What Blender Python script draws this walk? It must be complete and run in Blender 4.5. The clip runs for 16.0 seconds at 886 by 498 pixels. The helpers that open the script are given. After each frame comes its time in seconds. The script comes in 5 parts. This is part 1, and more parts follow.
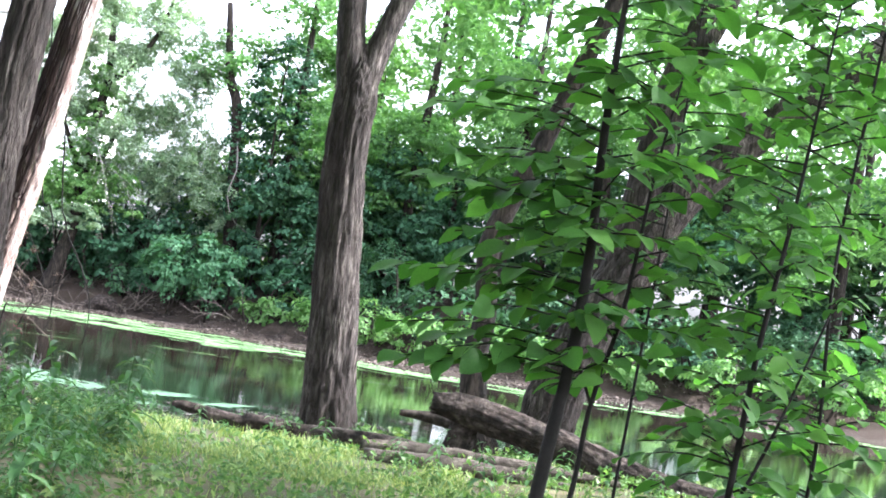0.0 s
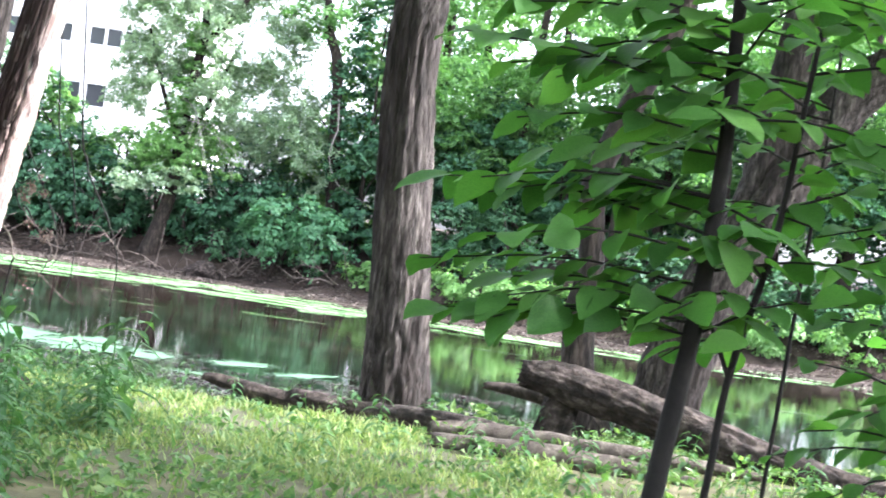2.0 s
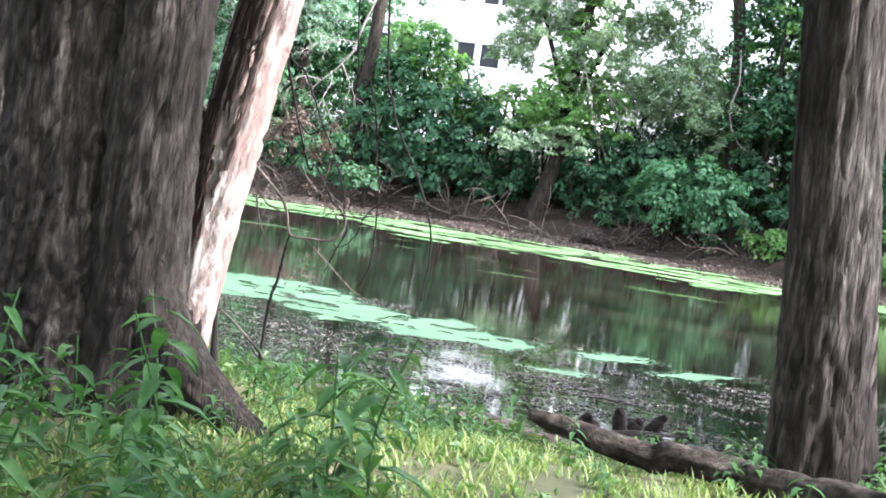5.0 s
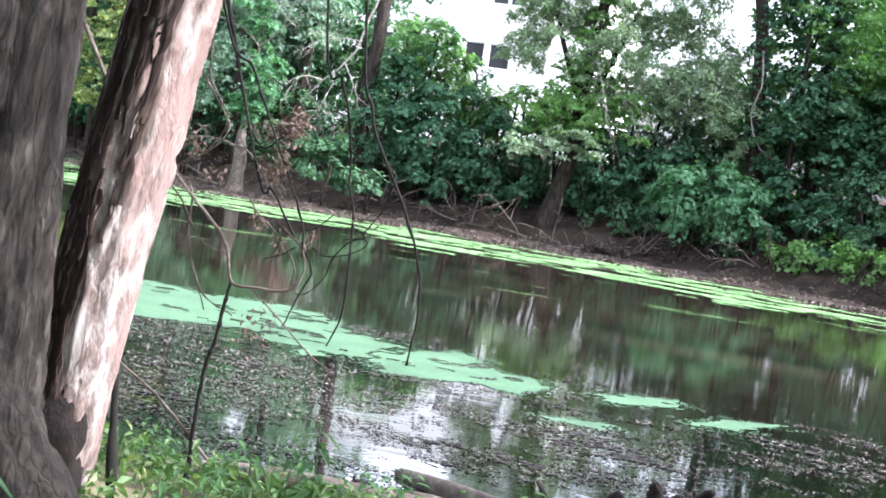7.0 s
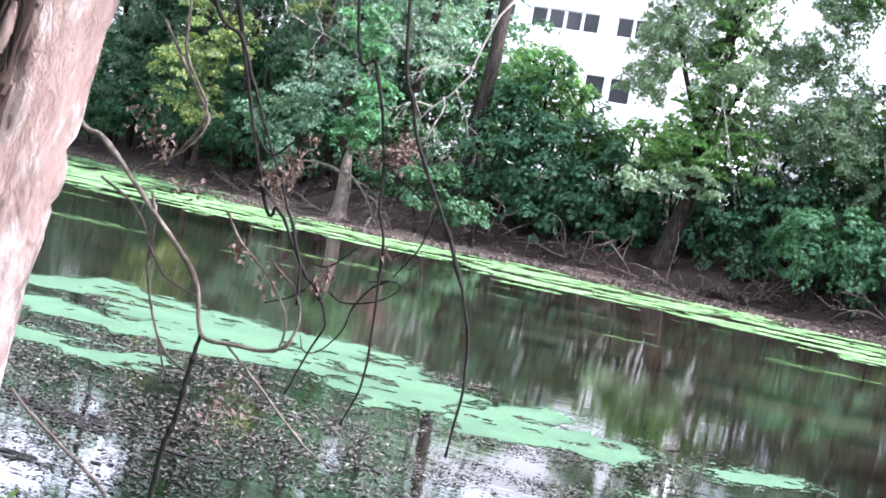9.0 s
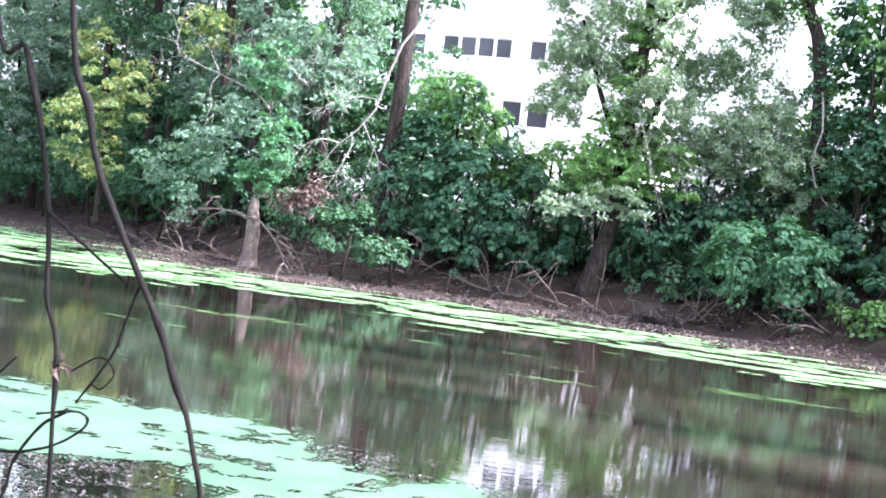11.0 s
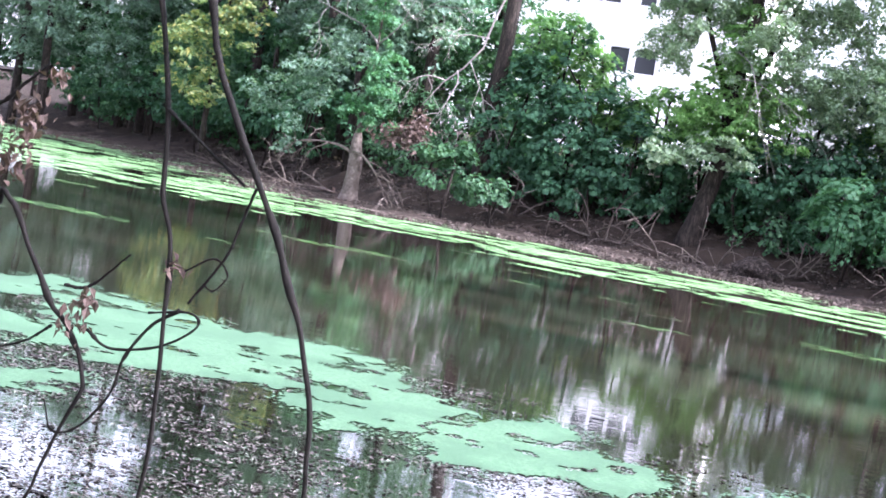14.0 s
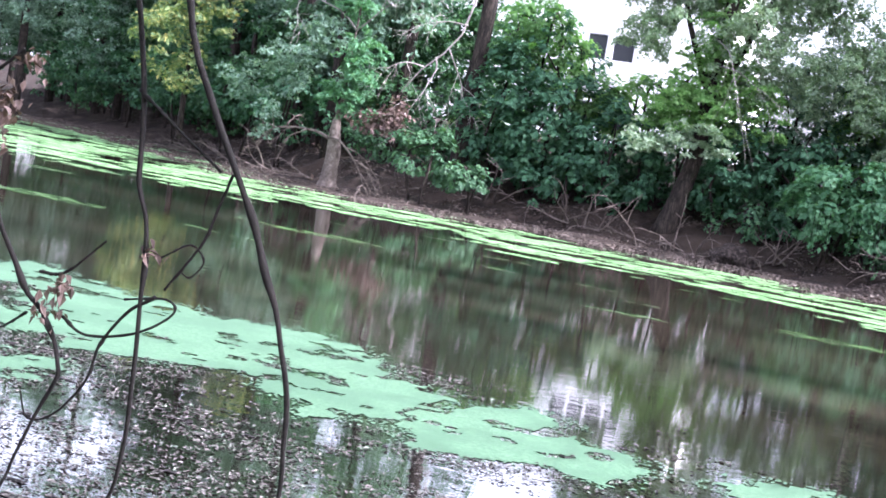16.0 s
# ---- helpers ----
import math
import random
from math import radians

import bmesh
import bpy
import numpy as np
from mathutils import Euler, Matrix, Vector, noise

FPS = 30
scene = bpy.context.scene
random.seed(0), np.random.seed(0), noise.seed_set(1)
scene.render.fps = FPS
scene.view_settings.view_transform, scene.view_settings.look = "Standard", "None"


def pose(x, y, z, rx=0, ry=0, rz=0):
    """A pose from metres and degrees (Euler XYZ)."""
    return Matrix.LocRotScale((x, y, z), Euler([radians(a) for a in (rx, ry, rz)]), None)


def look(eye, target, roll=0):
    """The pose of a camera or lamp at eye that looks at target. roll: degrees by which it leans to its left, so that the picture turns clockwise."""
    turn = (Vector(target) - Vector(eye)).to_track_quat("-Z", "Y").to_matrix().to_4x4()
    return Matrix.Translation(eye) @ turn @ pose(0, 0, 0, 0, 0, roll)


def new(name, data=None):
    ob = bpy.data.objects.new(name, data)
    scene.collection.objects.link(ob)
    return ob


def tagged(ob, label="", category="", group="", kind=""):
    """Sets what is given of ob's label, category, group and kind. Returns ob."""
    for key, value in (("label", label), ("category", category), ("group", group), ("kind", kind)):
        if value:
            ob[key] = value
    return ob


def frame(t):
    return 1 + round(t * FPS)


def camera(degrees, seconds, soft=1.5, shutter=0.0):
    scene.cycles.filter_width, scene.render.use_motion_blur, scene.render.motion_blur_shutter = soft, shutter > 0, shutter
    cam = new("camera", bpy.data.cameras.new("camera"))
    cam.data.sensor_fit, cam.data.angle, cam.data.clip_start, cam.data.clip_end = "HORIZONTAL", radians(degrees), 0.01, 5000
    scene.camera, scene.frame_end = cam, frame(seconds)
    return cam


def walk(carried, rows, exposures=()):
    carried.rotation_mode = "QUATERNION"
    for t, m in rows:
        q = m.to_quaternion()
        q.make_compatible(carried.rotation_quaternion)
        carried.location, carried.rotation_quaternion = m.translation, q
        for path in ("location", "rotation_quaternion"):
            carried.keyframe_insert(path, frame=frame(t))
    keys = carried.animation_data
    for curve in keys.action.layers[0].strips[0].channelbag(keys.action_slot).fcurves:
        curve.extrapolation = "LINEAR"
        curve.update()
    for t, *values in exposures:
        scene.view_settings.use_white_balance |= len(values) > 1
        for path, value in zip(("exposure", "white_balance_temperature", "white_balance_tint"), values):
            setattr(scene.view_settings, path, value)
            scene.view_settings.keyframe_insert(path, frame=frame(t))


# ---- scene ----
cam = camera(34.0, 16.0, soft=1.75, shutter=0.15)
PATH = [
    (0, (11.572, -7.836, 2.099), (11.667, -5.84, 2.175), 8.8),
    (0.5, (11.737, -7.269, 2.054), (11.793, -5.27, 2.106), 9.5),
    (1, (11.822, -6.523, 2.015), (11.913, -4.527, 2.093), 10.4),
    (1.5, (11.93, -5.902, 1.966), (12.006, -3.905, 2.033), 8.8),
    (2, (11.961, -5.128, 1.983), (11.9, -3.129, 1.99), 8.0),
    (2.5, (11.901, -4.325, 1.988), (11.657, -2.34, 1.974), 7.4),
    (3, (11.922, -3.657, 1.976), (11.615, -1.681, 1.935), 8.0),
    (3.5, (11.855, -3.093, 1.973), (11.441, -1.137, 1.933), 8.1),
    (4, (11.765, -2.51, 2.019), (11.2, -0.594, 1.922), 6.6),
    (4.2, (11.732, -2.27, 1.996), (11.179, -0.351, 1.899), 7.4),
    (6.3, (11.217, 0.07, 2.137), (10.59, 1.962, 1.972), 9.0),
    (6.5, (11.141, 0.293, 2.127), (10.528, 2.191, 1.977), 9.4),
    (7, (10.959, 0.821, 2.163), (10.362, 2.726, 2.042), 8.5),
    (7.5, (10.883, 1.375, 2.12), (10.257, 3.273, 2.03), 7.8),
    (8, (10.786, 1.907, 2.13), (10.087, 3.778, 2.019), 9.9),
    (8.2, (10.741, 2.09, 2.106), (10.01, 3.949, 2.0), 11.2),
    (10.3, (10.21, 4.174, 2.222), (9.433, 6.015, 2.133), 8.6),
    (10.5, (10.171, 4.465, 2.226), (9.454, 6.33, 2.138), 8.7),
    (11, (10.168, 4.992, 2.224), (9.494, 6.875, 2.184), 6.5),
    (11.5, (10.216, 5.112, 2.173), (9.568, 7.004, 2.148), 6.2),
    (12, (10.038, 5.271, 2.111), (9.368, 7.155, 2.069), 6.3),
    (12.5, (10.014, 5.322, 2.108), (9.347, 7.205, 2.026), 7.1),
    (13, (10.005, 5.315, 2.107), (9.335, 7.195, 1.986), 8.1),
    (13.5, (9.997, 5.264, 2.112), (9.276, 7.124, 1.974), 9.4),
    (14, (10.092, 5.064, 2.152), (9.306, 6.898, 2.015), 9.2),
    (14.5, (10.055, 5.133, 2.136), (9.261, 6.964, 2.001), 9.8),
    (15, (10.094, 5.069, 2.151), (9.314, 6.905, 2.011), 9.9),
    (15.5, (10.096, 5.066, 2.152), (9.332, 6.909, 2.006), 9.2),
    (16, (10.092, 5.071, 2.151), (9.336, 6.916, 2.001), 9.3),
]
walk(cam, [(t, look(eye, target, roll)) for t, eye, target, roll in PATH], [(0.0, 1.92, 5800, 15), (1.5, 2.2, 5800, 15), (2.6, 2.02, 5800, 15), (4.0, 1.8, 5850, 15), (8.0, 1.36, 5750, 19), (10.5, 1.66, 5630, 25), (11.5, 1.87, 5600, 27), (13.0, 1.5, 5600, 27), (16.0, 1.4, 5600, 27)])

# ---- world, sun, exposure ----
SUN_DIR = Vector((0.80, -0.03, 0.70)).normalized()
world = bpy.data.worlds.new("world")
scene.world = world
world.use_nodes = True
wn = world.node_tree.nodes
sky = wn.new("ShaderNodeTexSky")
sky.sky_type, sky.sun_disc = "NISHITA", False
sky.sun_elevation = math.asin(SUN_DIR.z)
sky.sun_rotation = math.atan2(SUN_DIR.x, SUN_DIR.y)
sky.dust_density, sky.air_density, sky.ozone_density = 5.0, 1.0, 1.0
haze = wn.new("ShaderNodeHueSaturation")
haze.inputs["Saturation"].default_value, haze.inputs["Value"].default_value = 0.22, 2.3
world.node_tree.links.new(sky.outputs[0], haze.inputs["Color"])
world.node_tree.links.new(haze.outputs[0], wn["Background"].inputs[0])
wn["Background"].inputs[1].default_value = 0.15
sun = new("sun", bpy.data.lights.new("sun", "SUN"))
sun.data.energy, sun.data.angle, sun.data.color = 5.0, radians(0.8), (1.0, 0.95, 0.86)
sun.matrix_basis = look(SUN_DIR * 50, (0, 0, 0))



# ---- materials ----
def mat(name):
    m = bpy.data.materials.new(name)
    m.use_nodes = True
    return m, m.node_tree, m.node_tree.nodes, m.node_tree.nodes["Principled BSDF"]


def ramp(nt, fac, stops):
    r = nt.nodes.new("ShaderNodeValToRGB")
    els = r.color_ramp.elements
    while len(els) < len(stops):
        els.new(0.5)
    for e, (p, c) in zip(els, stops):
        e.position, e.color = p, (*c, 1)
    nt.links.new(fac, r.inputs[0])
    return r.outputs[0]


def noise_tex(nt, scale, detail=6, rough=0.6, stretch=(1, 1, 1), coord="Object"):
    tc = nt.nodes.new("ShaderNodeTexCoord")
    mp = nt.nodes.new("ShaderNodeMapping")
    mp.inputs["Scale"].default_value = stretch
    n = nt.nodes.new("ShaderNodeTexNoise")
    n.inputs["Scale"].default_value, n.inputs["Detail"].default_value, n.inputs["Roughness"].default_value = scale, detail, rough
    nt.links.new(tc.outputs[coord], mp.inputs[0])
    nt.links.new(mp.outputs[0], n.inputs[0])
    return n.outputs[0]


def mix(nt, fac, a, b, kind="MIX"):
    m = nt.nodes.new("ShaderNodeMix")
    m.data_type, m.blend_type = "RGBA", kind
    for s, v in ((m.inputs[0], fac), (m.inputs[6], a), (m.inputs[7], b)):
        if hasattr(v, "is_output"):
            nt.links.new(v, s)
        else:
            s.default_value = v if isinstance(v, float) else (*v, 1)
    return m.outputs[2]


def bump(nt, height, bsdf, strength=0.5, dist=0.02):
    b = nt.nodes.new("ShaderNodeBump")
    b.inputs["Strength"].default_value, b.inputs["Distance"].default_value = strength, dist
    nt.links.new(height, b.inputs["Height"])
    nt.links.new(b.outputs[0], bsdf.inputs["Normal"])


def surface(name, scale, stops, rough=0.85, fine=30, bump_d=0.02, stretch=(1, 1, 1), big=None):
    m, nt, nodes, b = mat(name)
    col = ramp(nt, noise_tex(nt, scale, 8, 0.65, stretch), stops)
    if big:
        col = mix(nt, ramp(nt, noise_tex(nt, big[0], 5, 0.65, (1, 1, 0.3) if stretch[2] < 0.5 else (1, 1, 1)), [(0.44, (0, 0, 0)), (0.56, (1, 1, 1))]), col, big[1])
    nt.links.new(col, b.inputs["Base Color"])
    b.inputs["Roughness"].default_value = rough
    b.inputs["Specular IOR Level"].default_value = 0.25
    bump(nt, noise_tex(nt, fine, 8, 0.7, stretch), b, 0.8, bump_d)
    return m


def furrowed(m, scale, stretch, depth=0.03):
    """Adds long upright furrows to a bark material."""
    nt = m.node_tree
    b = nt.nodes["Principled BSDF"]
    tc = nt.nodes.new("ShaderNodeTexCoord")
    mp = nt.nodes.new("ShaderNodeMapping")
    mp.inputs["Scale"].default_value = stretch
    wob = nt.nodes.new("ShaderNodeTexNoise")
    wob.inputs["Scale"].default_value, wob.inputs["Detail"].default_value = scale * 0.7, 5
    vec = nt.nodes.new("ShaderNodeMix")
    vec.data_type, vec.blend_type = "RGBA", "LINEAR_LIGHT"
    vec.inputs[0].default_value = 0.014
    vo = nt.nodes.new("ShaderNodeTexVoronoi")
    vo.feature = "DISTANCE_TO_EDGE"
    vo.inputs["Scale"].default_value = scale
    nt.links.new(tc.outputs["Object"], mp.inputs[0])
    nt.links.new(mp.outputs[0], wob.inputs[0])
    nt.links.new(mp.outputs[0], vec.inputs[6])
    nt.links.new(wob.outputs["Color"], vec.inputs[7])
    nt.links.new(vec.outputs[2], vo.inputs["Vector"])
    cracks = ramp(nt, vo.outputs["Distance"], [(0.0, (0.45, 0.43, 0.42)), (0.14, (0.80, 0.79, 0.78)), (0.4, (1.0, 0.99, 0.98))])
    grain = ramp(nt, noise_tex(nt, scale * 0.8, 7, 0.7, stretch), [(0.38, (0.32, 0.30, 0.29)), (0.52, (0.80, 0.79, 0.78)), (0.7, (1.15, 1.13, 1.11))])
    a = mix(nt, 1.0, cracks, grain, "MULTIPLY")
    old = b.inputs["Base Color"].links[0].from_socket
    nt.links.new(mix(nt, 1.0, old, a, "MULTIPLY"), b.inputs["Base Color"])
    first = b.inputs["Normal"].links[0].from_socket
    bp = nt.nodes.new("ShaderNodeBump")
    bp.inputs["Strength"].default_value, bp.inputs["Distance"].default_value = 1.0, depth
    nt.links.new(a, bp.inputs["Height"])
    nt.links.new(first, bp.inputs["Normal"])
    nt.links.new(bp.outputs[0], b.inputs["Normal"])
    return m


def leaf_mat(name, stops, trans=0.45, rough=0.45, per_object=False, spec=0.35):
    m, nt, nodes, b = mat(name)
    if per_object:
        rnd = nodes.new("ShaderNodeObjectInfo").outputs["Random"]
    else:
        rnd = nodes.new("ShaderNodeNewGeometry").outputs["Random Per Island"]
    col = ramp(nt, rnd, stops)
    col = mix(nt, 0.35, col, ramp(nt, noise_tex(nt, 40, 3), [(0.35, stops[0][1]), (0.7, stops[-1][1])]))
    nt.links.new(col, b.inputs["Base Color"])
    b.inputs["Roughness"].default_value = rough
    b.inputs["Specular IOR Level"].default_value = spec
    tr = nodes.new("ShaderNodeBsdfTranslucent")
    bright = mix(nt, 1.0, col, (1.35, 1.55, 0.75), "MULTIPLY")
    nt.links.new(bright, tr.inputs[0])
    ms = nodes.new("ShaderNodeMixShader")
    ms.inputs[0].default_value = trans
    nt.links.new(b.outputs[0], ms.inputs[1])
    nt.links.new(tr.outputs[0], ms.inputs[2])
    nt.links.new(ms.outputs[0], nodes["Material Output"].inputs[0])
    return m


M_BARK = surface("grey_bark", 24, [(0.36, (0.026, 0.021, 0.019)), (0.46, (0.075, 0.062, 0.056)), (0.60, (0.155, 0.136, 0.125)), (0.76, (0.34, 0.315, 0.295))], 0.9, 44, 0.03, (1, 1, 0.22), (2.2, (0.045, 0.036, 0.032)))
M_BARK_DARK = surface("dark_bark", 12, [(0.35, (0.018, 0.014, 0.012)), (0.7, (0.09, 0.072, 0.06))], 0.9, 24, 0.02, (1, 1, 0.25))
M_PEEL = surface("peeling_bark", 15, [(0.33, (0.06, 0.04, 0.034)), (0.45, (0.20, 0.155, 0.14)), (0.56, (0.42, 0.385, 0.36)), (0.74, (0.58, 0.55, 0.52))], 0.88, 50, 0.035, (1, 1, 0.38), (5.0, (0.27, 0.19, 0.168)))
furrowed(M_BARK, 27, (1, 1, 0.15), 0.02)
furrowed(M_BARK_DARK, 20, (1, 1, 0.18), 0.015)
# Peeling red bark, darkened so it also carries the trunk's shaded side.
M_STRIP = surface("shaded_red_bark_strips", 8, [(0.3, (0.014, 0.009, 0.008)), (0.55, (0.042, 0.027, 0.023)), (0.8, (0.13, 0.08, 0.066))], 0.85, 25, 0.01, (1, 1, 0.2))
M_DEAD = surface("dead_wood", 7, [(0.3, (0.04, 0.030, 0.025)), (0.55, (0.125, 0.102, 0.087)), (0.8, (0.26, 0.225, 0.20))], 0.9, 20, 0.02, (1, 1, 1))
M_LOG = surface("rotten_log", 11, [(0.36, (0.010, 0.0075, 0.0065)), (0.52, (0.032, 0.024, 0.020)), (0.72, (0.12, 0.097, 0.083))], 0.92, 26, 0.05)
# Black waterlogged wood; on the leaning trunk it paints a hollow's shade.
M_ROT = surface("black_wood_and_hollow_shade", 14, [(0.3, (0.004, 0.003, 0.003)), (0.55, (0.012, 0.008, 0.007)), (0.8, (0.05, 0.025, 0.018))], 0.95, 30, 0.02)
M_OLDLOG = surface("weathered_log", 9, [(0.32, (0.018, 0.014, 0.011)), (0.52, (0.065, 0.053, 0.043)), (0.76, (0.19, 0.165, 0.14))], 0.92, 24, 0.03)
M_PALE = surface("bleached_wood", 8, [(0.3, (0.15, 0.132, 0.12)), (0.7, (0.36, 0.33, 0.305))], 0.85, 25, 0.01)
M_DEADGREY = surface("grey_dead_branches", 8, [(0.3, (0.11, 0.10, 0.092)), (0.7, (0.26, 0.24, 0.225))], 0.85, 25, 0.01)
M_TWIG = surface("twig_bark", 12, [(0.3, (0.004, 0.0033, 0.003)), (0.7, (0.014, 0.0115, 0.010))], 0.9, 40, 0.006)
M_SOIL = surface("bank_soil", 2.2, [(0.36, (0.009, 0.0065, 0.005)), (0.52, (0.030, 0.021, 0.016)), (0.72, (0.095, 0.070, 0.055))], 0.95, 16, 0.09, (1, 1, 1), (0.35, (0.034, 0.024, 0.018)))
M_EARTH = surface("grassy_earth", 1.6, [(0.3, (0.04, 0.036, 0.02)), (0.5, (0.10, 0.09, 0.048)), (0.75, (0.24, 0.20, 0.13))], 0.95, 14, 0.03, (1, 1, 1), (0.6, (0.06, 0.062, 0.032)))
M_IVY = leaf_mat("vine_leaves", [(0.0, (0.014, 0.046, 0.028)), (0.5, (0.046, 0.125, 0.068)), (1.0, (0.09, 0.195, 0.105))], 0.35, 0.6, spec=0.2)
M_DARKLEAF = leaf_mat("shaded_leaves", [(0.0, (0.014, 0.045, 0.024)), (0.6, (0.05, 0.125, 0.06)), (1.0, (0.09, 0.19, 0.085))], 0.35, 0.55)
M_LIGHTLEAF = leaf_mat("light_leaves", [(0.0, (0.07, 0.16, 0.045)), (0.5, (0.13, 0.26, 0.08)), (1.0, (0.22, 0.36, 0.14))], 0.5, 0.5)
M_GREENLEAF = leaf_mat("mid_green_leaves", [(0.0, (0.045, 0.12, 0.035)), (0.5, (0.09, 0.20, 0.06)), (1.0, (0.16, 0.29, 0.10))], 0.45, 0.5)
M_PALELEAF = leaf_mat("silvery_leaves", [(0.0, (0.10, 0.165, 0.10)), (0.5, (0.20, 0.285, 0.185)), (1.0, (0.34, 0.42, 0.30))], 0.38, 0.5)
M_MINT = leaf_mat("mint_leaves", [(0.0, (0.04, 0.12, 0.06)), (0.5, (0.07, 0.18, 0.09)), (1.0, (0.14, 0.27, 0.15))], 0.4, 0.55, spec=0.25)
M_BLUEGREEN = leaf_mat("grey_green_leaves", [(0.0, (0.045, 0.10, 0.068)), (0.5, (0.125, 0.21, 0.158)), (1.0, (0.24, 0.335, 0.27))], 0.35, 0.55, spec=0.3)
M_YELLOW = leaf_mat("yellowing_leaves", [(0.0, (0.045, 0.12, 0.06)), (0.45, (0.10, 0.20, 0.09)), (0.72, (0.20, 0.28, 0.11)), (0.9, (0.38, 0.37, 0.14)), (1.0, (0.50, 0.42, 0.16))], 0.45, 0.5)
M_BROWNLEAF = leaf_mat("withered_leaves", [(0.0, (0.045, 0.027, 0.023)), (0.6, (0.085, 0.055, 0.048)), (1.0, (0.19, 0.135, 0.12))], 0.2, 0.7)
M_SAPLEAF = leaf_mat("sapling_leaves", [(0.0, (0.016, 0.058, 0.013)), (0.4, (0.034, 0.102, 0.021)), (0.8, (0.06, 0.155, 0.031)), (1.0, (0.095, 0.205, 0.042))], 0.48, 0.55, True, 0.2)
M_HERB = leaf_mat("herb_leaves", [(0.0, (0.024, 0.066, 0.022)), (0.45, (0.055, 0.125, 0.035)), (0.8, (0.10, 0.18, 0.055)), (1.0, (0.21, 0.26, 0.11))], 0.4, 0.5)
M_WEEDLEAF = leaf_mat("tall_weed_leaves", [(0.0, (0.018, 0.055, 0.02)), (0.5, (0.04, 0.105, 0.032)), (1.0, (0.085, 0.165, 0.055))], 0.38, 0.45)
M_GRASS = leaf_mat("grass_blades", [(0.0, (0.05, 0.10, 0.03)), (0.5, (0.13, 0.19, 0.06)), (0.85, (0.20, 0.25, 0.09)), (1.0, (0.34, 0.33, 0.16))], 0.4, 0.6)
M_LITTER = leaf_mat("floating_leaves", [(0.0, (0.006, 0.005, 0.004)), (0.55, (0.016, 0.013, 0.011)), (0.82, (0.035, 0.032, 0.027)), (0.93, (0.05, 0.10, 0.062)), (0.985, (0.14, 0.13, 0.115)), (1.0, (0.45, 0.43, 0.40))], 0.0, 0.9, spec=0.05)
M_DRYLEAF = leaf_mat("dry_leaves", [(0.0, (0.015, 0.011, 0.009)), (0.7, (0.06, 0.043, 0.034)), (0.95, (0.12, 0.09, 0.075)), (1.0, (0.30, 0.26, 0.23))], 0.0, 0.7, spec=0.15)
# Mint tone and low albedo put sky-lit shade into the near duckweed's colour.
M_WEED_NEAR = surface("skylit_duckweed_tint", 30, [(0.3, (0.026, 0.068, 0.036)), (0.5, (0.062, 0.128, 0.069)), (0.7, (0.12, 0.20, 0.114))], 0.7, 60, 0.006, (1, 1, 1), (1.2, (0.05, 0.105, 0.057)))
M_SCUM = surface("dark_scum", 14, [(0.35, (0.004, 0.0035, 0.003)), (0.55, (0.009, 0.008, 0.007)), (0.75, (0.03, 0.028, 0.024))], 0.9, 40, 0.03)
M_WEED_FAR = leaf_mat("green_duckweed", [(0.0, (0.10, 0.26, 0.08)), (0.5, (0.18, 0.37, 0.13)), (1.0, (0.29, 0.47, 0.22))], 0.0, 0.6, spec=0.3)
M_STREAK = surface("drifting_weed", 6, [(0.3, (0.03, 0.08, 0.02)), (0.7, (0.08, 0.17, 0.04))], 0.5, 30, 0.005)
M_WHITE = surface("white_render", 3, [(0.3, (0.76, 0.76, 0.74)), (0.7, (0.83, 0.83, 0.81))], 0.8, 40, 0.002)
M_FRAME = surface("window_frame_paint", 5, [(0.3, (0.7, 0.7, 0.7)), (0.7, (0.8, 0.8, 0.8))], 0.5, 40, 0.001)


def water_mat():
    m, nt, nodes, b = mat("river_water")
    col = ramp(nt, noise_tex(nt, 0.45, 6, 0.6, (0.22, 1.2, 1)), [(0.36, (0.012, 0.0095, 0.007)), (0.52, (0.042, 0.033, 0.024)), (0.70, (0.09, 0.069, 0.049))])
    # Darkened towards the near shore; weed bed and bank trees' shade in one colour.
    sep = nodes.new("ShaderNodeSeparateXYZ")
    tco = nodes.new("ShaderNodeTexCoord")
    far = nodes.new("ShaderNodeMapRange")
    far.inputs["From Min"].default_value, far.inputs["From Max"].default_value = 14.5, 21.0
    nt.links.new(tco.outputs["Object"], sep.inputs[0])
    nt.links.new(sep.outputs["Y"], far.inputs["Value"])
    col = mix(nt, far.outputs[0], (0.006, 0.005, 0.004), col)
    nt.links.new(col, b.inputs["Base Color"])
    b.inputs["Roughness"].default_value = 0.02
    b.inputs["IOR"].default_value = 1.42
    b.inputs["Specular IOR Level"].default_value = 1.0
    h = noise_tex(nt, 3.4, 4, 0.55, (0.6, 1.8, 1))
    bump(nt, h, b, 0.06, 0.02)
    b.inputs["Coat Weight"].default_value, b.inputs["Coat Roughness"].default_value, b.inputs["Coat IOR"].default_value = 1.0, 0.02, 1.55
    nt.links.new(b.inputs["Normal"].links[0].from_socket, b.inputs["Coat Normal"])
    return m


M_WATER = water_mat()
m_, nt_, nodes_, M_B = mat("dark_window_glass")
M_B.inputs["Base Color"].default_value = (0.05, 0.053, 0.058, 1)
M_B.inputs["Roughness"].default_value = 0.08
M_GLASS = m_


